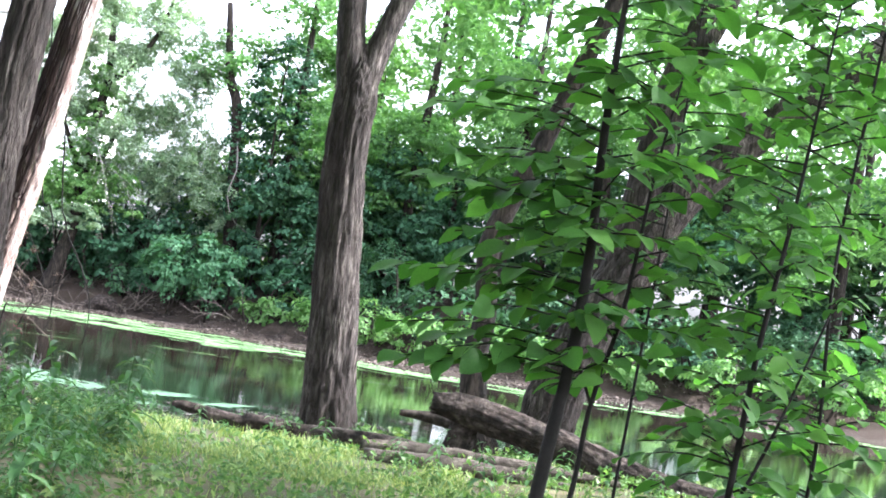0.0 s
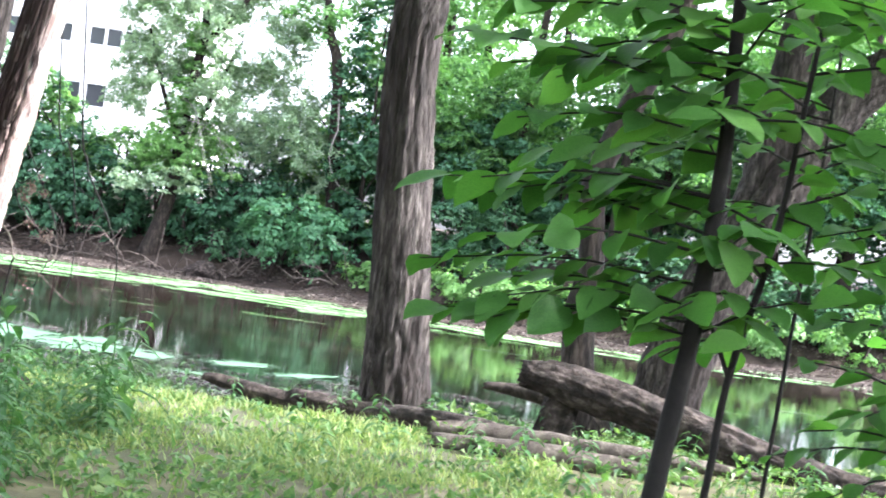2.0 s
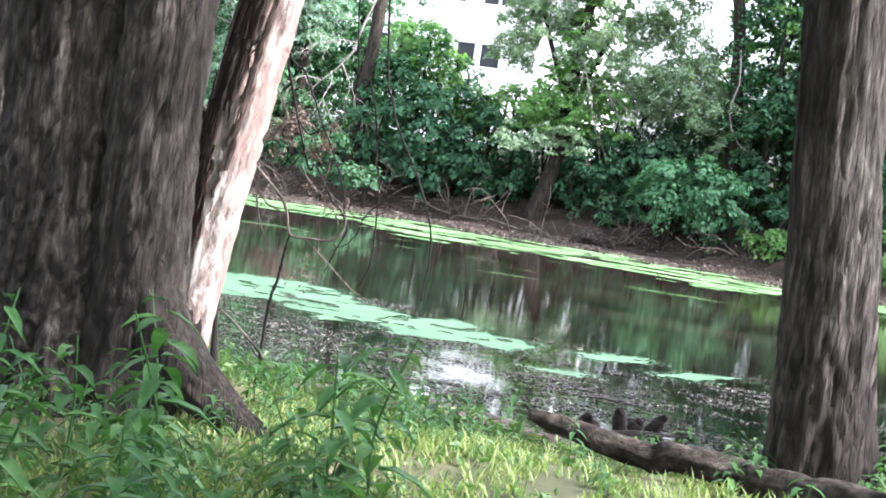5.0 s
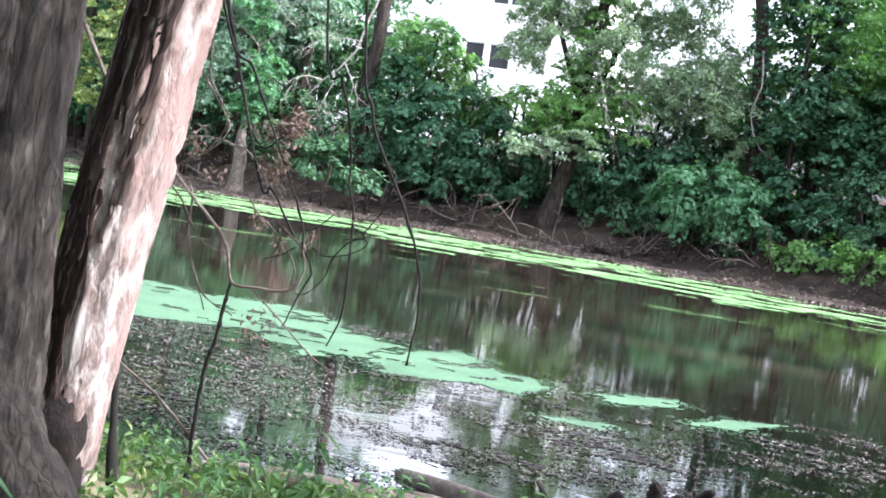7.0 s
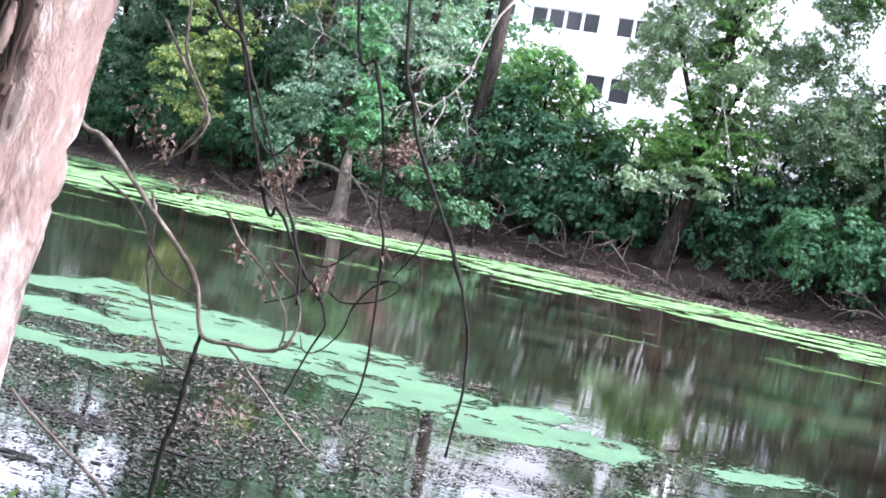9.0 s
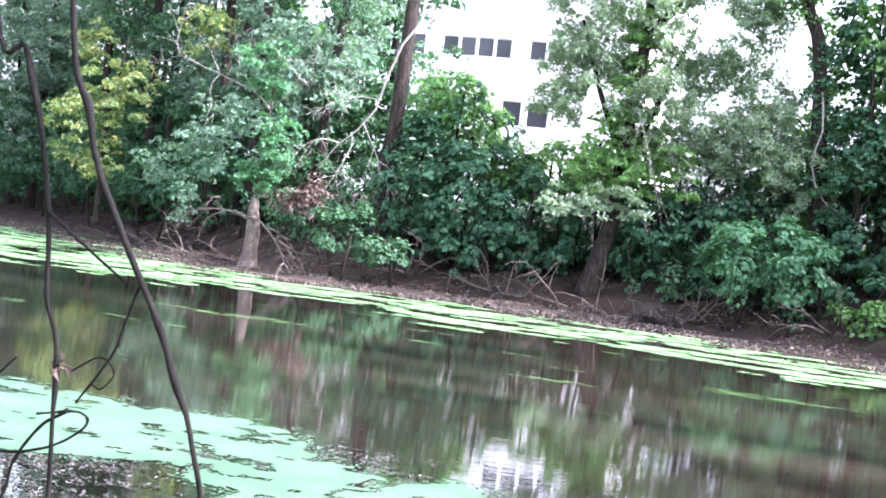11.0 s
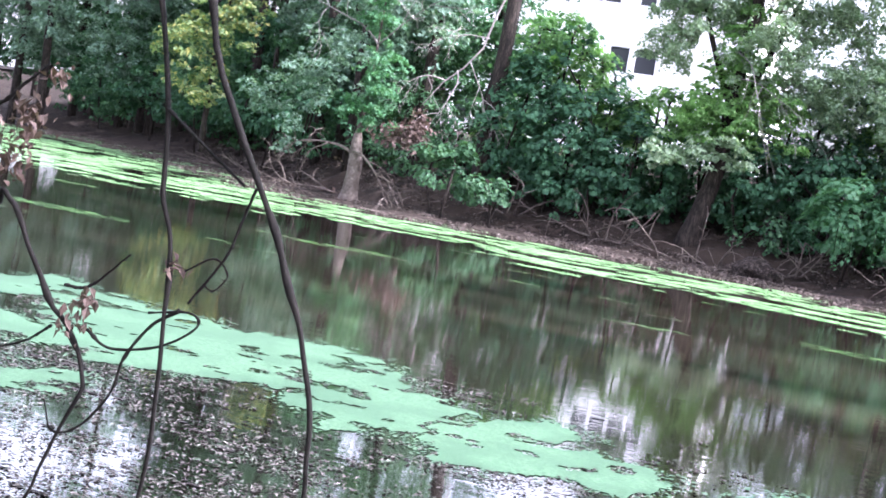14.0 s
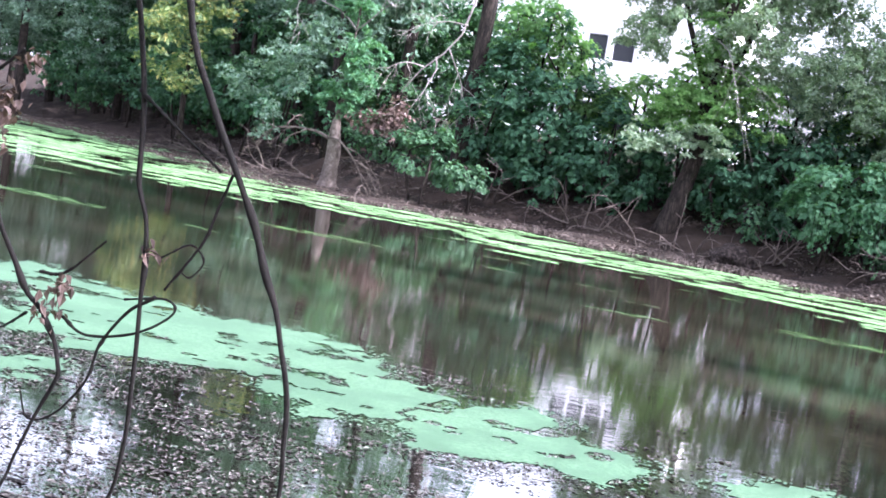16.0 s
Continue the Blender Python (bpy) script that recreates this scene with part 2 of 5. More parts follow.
# ---- mesh helpers ----
def mesh_of(name, verts, faces, material, smooth=False):
    me = bpy.data.meshes.new(name)
    me.from_pydata([tuple(v) for v in verts] if not isinstance(verts, np.ndarray) else verts.tolist(), [], faces if isinstance(faces, list) else faces.tolist())
    me.materials.append(material)
    if smooth:
        me.polygons.foreach_set("use_smooth", [True] * len(me.polygons))
    me.update()
    return me


def part(name, me, parent=None, label="", at=None):
    ob = new(name, me)
    if parent:
        ob.parent = parent
    if at is not None:
        ob.matrix_basis = at
    return tagged(ob, label)


def thing(name, loc, label, category, group="", kind=""):
    ob = new(name)
    ob.empty_display_size = 0.2
    ob.location = loc
    return tagged(ob, label, category, group, kind)


def spline(points, n):
    """Catmull-Rom through points (x, y, z, r...)."""
    p = np.array(points, float)
    p = np.vstack([2 * p[0] - p[1], p, 2 * p[-1] - p[-2]])
    out = []
    segs = len(p) - 3
    for s in np.linspace(0, segs - 1e-6, n):
        i, u = int(s), s - int(s)
        a, b, c, d = p[i:i + 4]
        out.append(0.5 * (2 * b + (c - a) * u + (2 * a - 5 * b + 4 * c - d) * u * u + (3 * b - a - 3 * c + d) * u ** 3))
    return np.array(out)


def tube(points, sides=8, rows=16, ridge=0.0, ridge_n=9, seed=0, flare=0.0):
    """Verts and faces of a tapered tube through (x, y, z, r); ridge: depth of the bark's furrows against r."""
    c = spline(points, rows)
    verts, faces = [], []
    up = Vector((0.02, 1, 0.01))
    for i, (x, y, z, r) in enumerate(c):
        t = Vector(c[min(i + 1, rows - 1)][:3] - c[max(i - 1, 0)][:3]).normalized()
        u = (up - t * up.dot(t)).normalized() if abs(t.dot(up)) < 0.97 else t.orthogonal().normalized()
        w = t.cross(u)
        for k in range(sides):
            a = 2 * math.pi * k / sides
            rr = r
            if ridge:
                ln = i / rows * np.linalg.norm(c[-1][:3] - c[0][:3])
                v = noise.noise(Vector((math.cos(a) * ridge_n * 0.5, math.sin(a) * ridge_n * 0.5, ln * 1.6 + seed * 7.3)))
                v2 = noise.noise(Vector((math.cos(a) * ridge_n * 1.2, math.sin(a) * ridge_n * 1.2, ln * 4.0 + seed * 3.1)))
                rr = r * (1 + ridge * (0.7 * v + 0.35 - 1.1 * (1 - min(1, 2.6 * abs(v2))) ** 2 * 0.7))
            if flare:
                f = max(0.0, 1 - i / (rows * 0.16)) ** 2
                rr *= 1 + flare * f * (0.6 + 0.6 * math.cos(5 * a + seed))
            verts.append((x + (u.x * math.cos(a) + w.x * math.sin(a)) * rr, y + (u.y * math.cos(a) + w.y * math.sin(a)) * rr, z + (u.z * math.cos(a) + w.z * math.sin(a)) * rr))
    for i in range(rows - 1):
        for k in range(sides):
            k2 = (k + 1) % sides
            faces.append((i * sides + k, i * sides + k2, (i + 1) * sides + k2, (i + 1) * sides + k))
    faces.append(tuple(range(sides))[::-1])
    faces.append(tuple((rows - 1) * sides + k for k in range(sides)))
    return verts, faces


def tubes_mesh(name, lines, material, sides=6, rows=10):
    """Several joined twigs of one branch."""
    V, F = [], []
    for ln in lines:
        v, f = tube(ln, sides, max(4, rows))
        o = len(V)
        V += v
        F += [tuple(i + o for i in q) for q in f]
    return mesh_of(name, V, F, material, True)


def leaf_arrays(pos, size, tilt=0.9, face=None, face_k=0.0, droop=0.3, width=0.62, seed=1):
    """Folded four-cornered leaves at pos; normals scatter round up and, by face_k, round the given ways."""
    r = np.random.default_rng(seed)
    n = len(pos)
    nor = r.normal(0, tilt, (n, 3)) + np.array([0, 0, 1.0])
    if face is not None:
        nor = nor * (1 - face_k) + face * face_k * 2
    nor /= np.linalg.norm(nor, axis=1)[:, None] + 1e-9
    d = r.normal(0, 1, (n, 3)) - np.array([0, 0, droop * 2])
    d -= nor * (d * nor).sum(1)[:, None]
    d /= np.linalg.norm(d, axis=1)[:, None] + 1e-9
    s = np.cross(nor, d)
    L = (size * r.uniform(0.6, 1.3, n))[:, None]
    W = L * width * 0.5
    lift = nor * L * 0.10
    base = pos - d * L * 0.5
    tip = pos + d * L * 0.5 - nor * L * 0.08
    left = pos + s * W + lift - d * L * 0.08
    right = pos - s * W + lift - d * L * 0.08
    V = np.stack([base, left, tip, right], 1).reshape(-1, 3)
    i = np.arange(n)[:, None] * 4
    F = np.concatenate([i + np.array([[0, 2, 1]]), i + np.array([[0, 3, 2]])], 0)
    return V, F


def blob_points(blobs, density, seed, shell=0.55, gap=0.0, gap_scale=0.8, clump=None):
    """Points in the outer part of ellipsoids (x, y, z, rx, ry, rz), thinned by noise so that gaps stay.
    clump (radius, flatness): the leaves gather in small sprays with dark crevices between them."""
    r = np.random.default_rng(seed)
    P, N = [], []
    for (x, y, z, rx, ry, rz) in blobs:
        area = rx * ry + ry * rz + rx * rz
        n = int(density * area * 4.2)
        if clump:
            rad, flat = clump
            m = max(8, int(area * 1.5 / rad ** 2))
            d = r.normal(0, 1, (m, 3))
            d /= np.linalg.norm(d, axis=1)[:, None]
            lump = np.array([noise.noise(Vector(q * 1.9 + np.array([x, y, z]))) for q in d])
            reach = (shell + (1.05 - shell) * r.random(m) ** 0.5) * (1 + 0.38 * lump)
            centre = d * reach[:, None] * np.array([rx, ry, rz])
            big = r.uniform(0.55, 1.35, m)
            pick = r.choice(m, n, p=big ** 2 / (big ** 2).sum())
            off = r.normal(0, 1, (n, 3))
            off *= (r.random(n) ** 0.25 / np.linalg.norm(off, axis=1))[:, None]
            off[:, 2] = np.abs(off[:, 2]) * flat - 0.45 * (off[:, 0] ** 2 + off[:, 1] ** 2) * flat
            p = centre[pick] + off * (rad * big[pick])[:, None] + np.array([x, y, z])
            d = d[pick] * 0.6 + off + np.array([0, 0, 0.25])
            d /= np.linalg.norm(d, axis=1)[:, None] + 1e-9
        else:
            d = r.normal(0, 1, (n, 3))
            d /= np.linalg.norm(d, axis=1)[:, None]
            rad = shell + (1.12 - shell) * r.random(n) ** 0.7
            lump = np.array([noise.noise(Vector(q * 2.3 + np.array([x, y, z]))) for q in d])
            rad = rad * (1 + 0.33 * lump)
            p = d * rad[:, None] * np.array([rx, ry, rz]) + np.array([x, y, z])
        if gap:
            g = np.array([noise.noise(Vector(q * gap_scale + np.array([seed, 0, 0]))) for q in p])
            k = g > gap - 0.5
            p, d = p[k], d[k]
        P.append(p)
        N.append(d)
    return np.vstack(P), np.vstack(N)


def crown_mesh(name, blobs, density, size, material, seed, gap=0.0, shell=0.55, tilt=0.8, face_k=0.25, floor_z=None, droop=0.4, width=0.62, gap_scale=0.8, clump=None):
    p, n = blob_points(blobs, density, seed, shell, gap, gap_scale, clump)
    if floor_z is not None:
        k = p[:, 2] > floor_z
        p, n = p[k], n[k]
    V, F = leaf_arrays(p, size, tilt, n, face_k, droop, width, seed + 11)
    return mesh_of(name, V, F, material)


def interp(x, table):
    xs, ys = zip(*table)
    return float(np.interp(x, xs, ys))


# ---- ground and water ----
FAR_TOE = [(-80, 84), (-45, 69.5), (-30, 61.5), (-22, 56.5), (-11, 47.0), (-3, 46.0), (3, 45.0), (8, 42.5), (13, 39.0), (22, 37.0), (60, 33), (120, 28)]
NEAR_SHORE = [(-60, 13), (-20, 12), (0, 9.6), (6, 8.8), (9, 8.3), (12, 8.6), (15, 9.4), (25, 9.0), (80, 6)]


def ground_z(x, y):
    shore, toe = interp(x, NEAR_SHORE), interp(x, FAR_TOE)
    bumpy = 0.06 * noise.noise(Vector((x * 0.7, y * 0.7, 0))) + 0.10 * noise.noise(Vector((x * 0.16, y * 0.16, 4)))
    if y < (shore + toe) / 2:
        d = shore - y
        z = interp(d, [(-4, -0.9), (-1, -0.22), (0, 0.0), (0.7, 0.28), (1.8, 0.56), (3.0, 0.68), (8, 0.70), (30, 0.72), (80, 1.5)])
        return z + bumpy * min(1, max(0.15, d / 2))
    d = y - toe
    z = interp(d, [(-9, -0.9), (-5, -0.25), (-2.5, 0.0), (-0.6, 0.07), (0, 0.14), (0.8, 0.62), (2.0, 1.05), (4.5, 1.7), (9, 2.5), (20, 3.0), (60, 3.4)])
    rough = 0.26 * noise.noise(Vector((x * 0.9, y * 1.1, 2))) + 0.16 * noise.noise(Vector((x * 2.3, y * 2.6, 5)))
    return z + bumpy + rough * min(1, max(0, d + 1.2))


def axis_steps(fine_lo, fine_hi, step, far):
    a = list(np.arange(fine_lo, fine_hi, step))
    lo, hi, k = [], [], step
    v = fine_lo
    while v > -far:
        k *= 1.35
        v -= k
        lo.append(v)
    k, v = step, a[-1]
    while v < far:
        k *= 1.35
        v += k
        hi.append(v)
    return lo[::-1] + a + hi


def build_ground():
    xs = axis_steps(-24, 26, 0.3, 1500)
    ys = list(np.arange(-14, 0, 0.5)) + list(np.arange(0, 10, 0.3)) + list(np.arange(10, 36, 1.3)) + list(np.arange(36, 56, 0.28))
    k, v = 0.5, 56.0
    while v < 1500:
        ys.append(v)
        k *= 1.3
        v += k
    v, k = -14.0, 0.6
    lo = []
    while v > -1500:
        k *= 1.35
        v -= k
        lo.append(v)
    ys = lo[::-1] + ys
    V = [(x, y, ground_z(x, y)) for y in ys for x in xs]
    nx = len(xs)
    F = [(j * nx + i, j * nx + i + 1, (j + 1) * nx + i + 1, (j + 1) * nx + i) for j in range(len(ys) - 1) for i in range(nx - 1)]
    me = mesh_of("ground", V, F, M_EARTH, True)
    me.materials.append(M_SOIL)
    mids = [int(V[f[0]][1] > interp(V[f[0]][0], NEAR_SHORE) - 1.1 and V[f[0]][1] < 400) for f in F]
    me.polygons.foreach_set("material_index", mids)
    tagged(new("ground", me), "earth river banks with grass and bare brown mud", "ground", kind="structure")


build_ground()


def build_water():
    xs = np.linspace(-300, 300, 61)
    V = [(x, y, 0.0) for x in xs for y in (interp(x, NEAR_SHORE) - 1.5, interp(x, FAR_TOE) + 0.5)]
    F = [(2 * i, 2 * i + 2, 2 * i + 3, 2 * i + 1) for i in range(len(xs) - 1)]
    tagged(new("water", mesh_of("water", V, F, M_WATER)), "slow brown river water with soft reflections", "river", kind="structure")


build_water()


# ---- floating weed ----
def inside(poly, x, y):
    c, n = False, len(poly)
    for i in range(n):
        (x1, y1), (x2, y2) = poly[i], poly[i - 1]
        if (y1 > y) != (y2 > y) and x < (x2 - x1) * (y - y1) / (y2 - y1) + x1:
            c = not c
    return c


def weed_mesh(name, test, box, step, material, size, seed):
    r = np.random.default_rng(seed)
    V, F = [], []
    x0, y0, x1, y1 = box
    for gx in np.arange(x0, x1, step[0]):
        for gy in np.arange(y0, y1, step[1]):
            x, y = gx + r.uniform(-0.6, 0.6) * step[0], gy + r.uniform(-0.6, 0.6) * step[1]
            if not test(x, y):
                continue
            o, n = len(V), 5
            sx, sy = size[0] * r.uniform(0.6, 1.3), size[1] * r.uniform(0.6, 1.3)
            z = 0.004 + r.uniform(0, 0.008)
            a0 = r.uniform(0, 6.28)
            for k in range(n):
                a = a0 + 2 * math.pi * k / n
                V.append((x + sx * math.cos(a), y + sy * math.sin(a), z))
            F.append(tuple(range(o, o + n)))
    return mesh_of(name, V, F, material)


PATCH_A = [(-0.5, 18.6), (1.0, 18.2), (1.8, 18.0), (2.9, 17.8), (3.4, 18.1), (4.2, 17.75), (4.8, 17.3), (5.7, 16.3), (5.8, 15.0), (5.4, 14.3), (5.0, 14.7), (4.4, 15.5), (3.9, 15.2), (3.2, 14.8), (1.2, 16.4), (-0.5, 16.8)]
PATCH_B = [(5.8, 15.3), (5.95, 16.7), (6.4, 16.6), (7.1, 15.9), (7.85, 15.35), (7.75, 14.6), (7.2, 14.8), (6.6, 14.3)]
PATCH_C = [(0.6, 16.0), (2.4, 15.6), (3.0, 15.2), (2.2, 14.8), (0.2, 15.2)]
PATCH_D = [(8.0, 13.6), (8.8, 13.9), (8.6, 13.3)]
PATCH_E = [(9.1, 14.6), (9.5, 15.5), (10.1, 15.9), (9.8, 15.0)]
PATCH_F = [(1.8, 14.0), (3.2, 14.1), (3.95, 13.55), (3.4, 13.2), (2.2, 13.3)]
PATCH_G = [(8.4, 15.9), (8.95, 16.2), (8.9, 15.5), (8.5, 15.4)]


def near_weed(x, y):
    n = noise.noise(Vector((x * 0.9, y * 1.1, 9))) * 0.55 + noise.noise(Vector((x * 3.2, y * 3.4, 2))) * 0.3
    for poly in (PATCH_A, PATCH_B, PATCH_C, PATCH_D, PATCH_E, PATCH_F, PATCH_G):
        if inside(poly, x + n * 0.7, y + n * 0.6):
            hole = noise.noise(Vector((x * 1.3, y * 2.6, 31))) + 0.7 * noise.noise(Vector((x * 5, y * 8, 33)))
            return n > -0.30 and hole > -0.42
    return False


def crumbs(x, y):
    """Loose specks, thick at the edge of the mats and thin farther off."""
    if noise.noise(Vector((x * 9, y * 15, 51))) < -0.12:
        return False
    wide = 0.30 if noise.noise(Vector((x * 1.7, y * 2.9, 53))) > 0.1 else 0.13
    here = near_weed(x, y)
    return any(near_weed(x + dx, y + dy) != here for dx, dy in ((wide, 0), (-wide, 0), (0, wide), (0, -wide)))


def mat_mesh(name, test, box, step, material):
    """A thin mat of touching cells with a ragged edge and small holes."""
    x0, y0, x1, y1 = box
    nx, ny = int((x1 - x0) / step), int((y1 - y0) / step)
    keep, V, F = {}, [], []
    for i in range(nx):
        for j in range(ny):
            if test(x0 + (i + 0.5) * step, y0 + (j + 0.5) * step):
                q = []
                for a, c in ((i, j), (i + 1, j), (i + 1, j + 1), (i, j + 1)):
                    if (a, c) not in keep:
                        keep[a, c] = len(V)
                        x, y = x0 + a * step, y0 + c * step
                        V.append((x + 0.3 * step * noise.noise(Vector((a * 0.9, c * 0.9, 1))), y + 0.3 * step * noise.noise(Vector((a * 0.9, c * 0.9, 5))), 0.006))
                    q.append(keep[a, c])
                F.append(tuple(q))
    return mesh_of(name, V, F, material)


tagged(new("duckweed_patch", mat_mesh("duckweed_patch", near_weed, (-1.5, 13, 11, 19.5), 0.045, M_WEED_NEAR)), "duckweed mats on still water, coloured mint for sky-lit shade", "duckweed", kind="stuff")
tagged(new("duckweed_fringe", weed_mesh("duckweed_fringe", crumbs, (-1.5, 12.6, 11, 19.5), (0.045, 0.05), M_WEED_NEAR, (0.017, 0.02), 3)), "loose duckweed specks at the edge of the mats", "duckweed", kind="stuff")

BAND_NEAR = [(-60, 60), (-30, 41), (-20, 37), (-14, 35.4), (-8.5, 34.9), (-4, 36.6), (-1, 35.2), (1.2, 34), (3, 34.2), (6, 33.2), (9, 33), (13, 32.6), (21, 31.2), (60, 28)]
BAND_FAR = [(-60, 74), (-35, 62), (-30, 59), (-22, 54.5), (-16, 50), (-9.6, 44.4), (-5, 43.3), (-1.5, 41.6), (4, 41.2), (8.5, 39.2), (13, 35.6), (22, 34.0), (60, 30)]


def far_weed(x, y):
    a, b = interp(x, BAND_NEAR), interp(x, BAND_FAR)
    if not a - 1.4 < y < b:
        return False
    u = (y - a) / (b - a)
    n = noise.noise(Vector((x * 0.36 + y * 0.05, y * 1.3, 7))) + 0.7 * noise.noise(Vector((x * 0.9, y * 3.2, 1)))
    edge = 0.10 + 0.6 * (1 - min(1.0, max(0.0, u * 4 + 0.35))) + (0.42 * max(0, (u - 0.55)) if x < 0 else 0.25 * max(0, u - 0.7))
    if x < -13:
        edge -= 0.05
    return n > edge - 0.14


tagged(new("duckweed_band", weed_mesh("duckweed_band", far_weed, (-40, 28, 34, 60), (0.16, 0.11), M_WEED_FAR, (0.15, 0.06), 4)), "bright yellow-green duckweed streaks along the far shore", "duckweed", kind="stuff")


def streaks(x, y):
    n = noise.noise(Vector((x * 0.22, y * 0.9, 41))) + 0.35 * noise.noise(Vector((x * 0.8, y * 2.8, 43)))
    return n > interp(y, [(19, 0.74), (24, 0.60), (30, 0.50), (34, 0.44)])


tagged(new("water_weed", weed_mesh("water_weed", streaks, (-12, 19, 22, 34), (0.22, 0.16), M_STREAK, (0.2, 0.03), 6)), "thin dark green weed streaks drifting in midstream", "water weed", kind="stuff")


def scum(x, y):
    if y < interp(x, NEAR_SHORE) or near_weed(x, y):
        return False
    n = noise.noise(Vector((x * 0.5, y * 1.2, 3))) + 0.8 * noise.noise(Vector((x * 1.8, y * 4.5, 8))) + 0.9 * noise.noise(Vector((x * 7, y * 14, 28)))
    # Extra scum to the left darkens the water in place of dark reflections.
    return n > interp(y, [(8.6, 0.7), (11, 0.75), (13, 0.8), (15, 0.95), (17, 1.3)]) + interp(x, [(3, -0.2), (6, -0.05), (8, 0.05), (12, 0.0)])


tagged(new("floating_scum", mat_mesh("floating_scum", scum, (-3, 8.6, 14, 17), 0.045, M_SCUM)), "dark rotting scum drifting in patches near the shore", "water weed", kind="stuff")


def litter():
    r = np.random.default_rng(8)
    P = []
    for _ in range(150000):
        x, y = r.uniform(-3, 15), r.uniform(8.6, 17.5)
        n = noise.noise(Vector((x * 0.5, y * 1.2, 3))) + 0.8 * noise.noise(Vector((x * 1.8, y * 4.5, 8))) + 0.9 * noise.noise(Vector((x * 5, y * 12, 18)))
        # Denser to the left, where dark leaves stand in for reflected trees.
        lim = interp(y, [(8.6, -0.05), (11, 0.0), (12.5, 0.04), (13.8, 0.12), (15.2, 0.40), (17.5, 0.9)]) + interp(x, [(3, -0.32), (5.5, -0.28), (7.5, -0.05)])
        if n > lim and not near_weed(x, y) and y > interp(x, NEAR_SHORE) - 0.1:
            P.append((x, y, r.uniform(0.004, 0.016)))
    V, F = leaf_arrays(np.array(P), np.random.default_rng(4).uniform(0.018, 0.05, len(P)), 0.16, None, 0, 0.0, 0.5, 3)
    V[:, 2] = np.clip(V[:, 2], 0.003, 0.03)
    tagged(new("floating_litter", mesh_of("floating_litter", V, F, M_LITTER)), "dead leaves and scum floating by the near shore", "leaf litter", kind="stuff")
    P = []
    for _ in range(42000):
        x = r.uniform(-36, 26)
        y = interp(x, FAR_TOE) + r.uniform(-6 if x < -13 else -4.5, 2.2)
        if noise.noise(Vector((x * 0.5, y * 0.9, 5))) > -0.1:
            P.append((x, y, max(0.01, ground_z(x, y)) + 0.02))
    V, F = leaf_arrays(np.array(P), 0.12, 0.55, None, 0, 0.0, 0.5, 4)
    tagged(new("bank_litter", mesh_of("bank_litter", V, F, M_DRYLEAF)), "dry leaves strewn over the muddy far bank", "leaf litter", kind="stuff")


litter()


# ---- white office building beyond the far bank ----
def box(V, F, x0, x1, y0, y1, z0, z1):
    o = len(V)
    V += [(x, y, z) for x in (x0, x1) for y in (y0, y1) for z in (z0, z1)]
    F += [tuple(o + i for i in q) for q in ((0, 1, 3, 2), (4, 6, 7, 5), (0, 4, 5, 1), (2, 3, 7, 6), (0, 2, 6, 4), (1, 5, 7, 3))]


def build_building():
    b = thing("office_building", (-20, 90, 3), "white rendered office building with rows of dark windows", "building")
    ox, oy, oz = -20, 90, 3
    low_cols, up_cols = [], []
    for k in range(-8, 2):
        x = -21.84 + 5.7 * k
        if x + 4.7 < -9.4:
            up_cols += [(x + 1.16 * q, x + 1.16 * q + 1.09) for q in range(4)]
        x = -17.55 + 5.7 * k
        if x + 3.2 < -9.4:
            low_cols += [(x, x + 1.32), (x + 1.64, x + 3.06)]
    rows = [(4.2, 5.85, low_cols), (8.4, 9.98, low_cols), (12.5, 13.75, up_cols)]
    lo, hi, top = -66, -9, 17
    V, F = [], []
    zs = [3.0]
    for z0, z1, cols in rows:
        box(V, F, lo - ox, hi - ox, 0, 0.3, zs[-1] - oz, z0 - oz)
        prev = lo
        for c0, c1 in cols:
            box(V, F, prev - ox, c0 - ox, 0, 0.3, z0 - oz, z1 - oz)
            prev = c1
        box(V, F, prev - ox, hi - ox, 0, 0.3, z0 - oz, z1 - oz)
        zs.append(z1)
    box(V, F, lo - ox, hi - ox, 0, 0.3, zs[-1] - oz, top - oz)
    box(V, F, lo - ox, lo + 0.3 - ox, 0.3, 14, 0, top - oz)
    box(V, F, hi - 0.3 - ox, hi - ox, 0.3, 14, 0, top - oz)
    box(V, F, lo - ox, hi - ox, 13.7, 14, 0, top - oz)
    part("wall", mesh_of("wall", V, F, M_WHITE), b)
    V, F = [], []
    box(V, F, lo - 0.3 - ox, hi + 0.3 - ox, -0.3, 14.3, top - oz, top + 0.35 - oz)
    part("roof", mesh_of("roof", V, F, M_WHITE), b)
    shapes = {}
    for z0, z1, cols in rows:
        for c0, c1 in cols:
            w, h = round(c1 - c0, 2), round(z1 - z0, 2)
            if (w, h) not in shapes:
                V, F = [], []
                box(V, F, 0, w, 0.12, 0.14, 0, h)
                pane = mesh_of("pane", V, F, M_GLASS)
                V, F = [], []
                for q in ((0, w, 0, 0.07), (0, w, h - 0.07, h), (0, 0.07, 0.07, h - 0.07), (w - 0.07, w, 0.07, h - 0.07)):
                    box(V, F, q[0], q[1], 0.06, 0.12, q[2], q[3])
                shapes[w, h] = (pane, mesh_of("window_frame", V, F, M_FRAME))
            pane, fr = shapes[w, h]
            wdw = part("window", fr, b, "", pose(c0 - ox, 0, z0 - oz))
            part("pane", pane, wdw)


build_building()


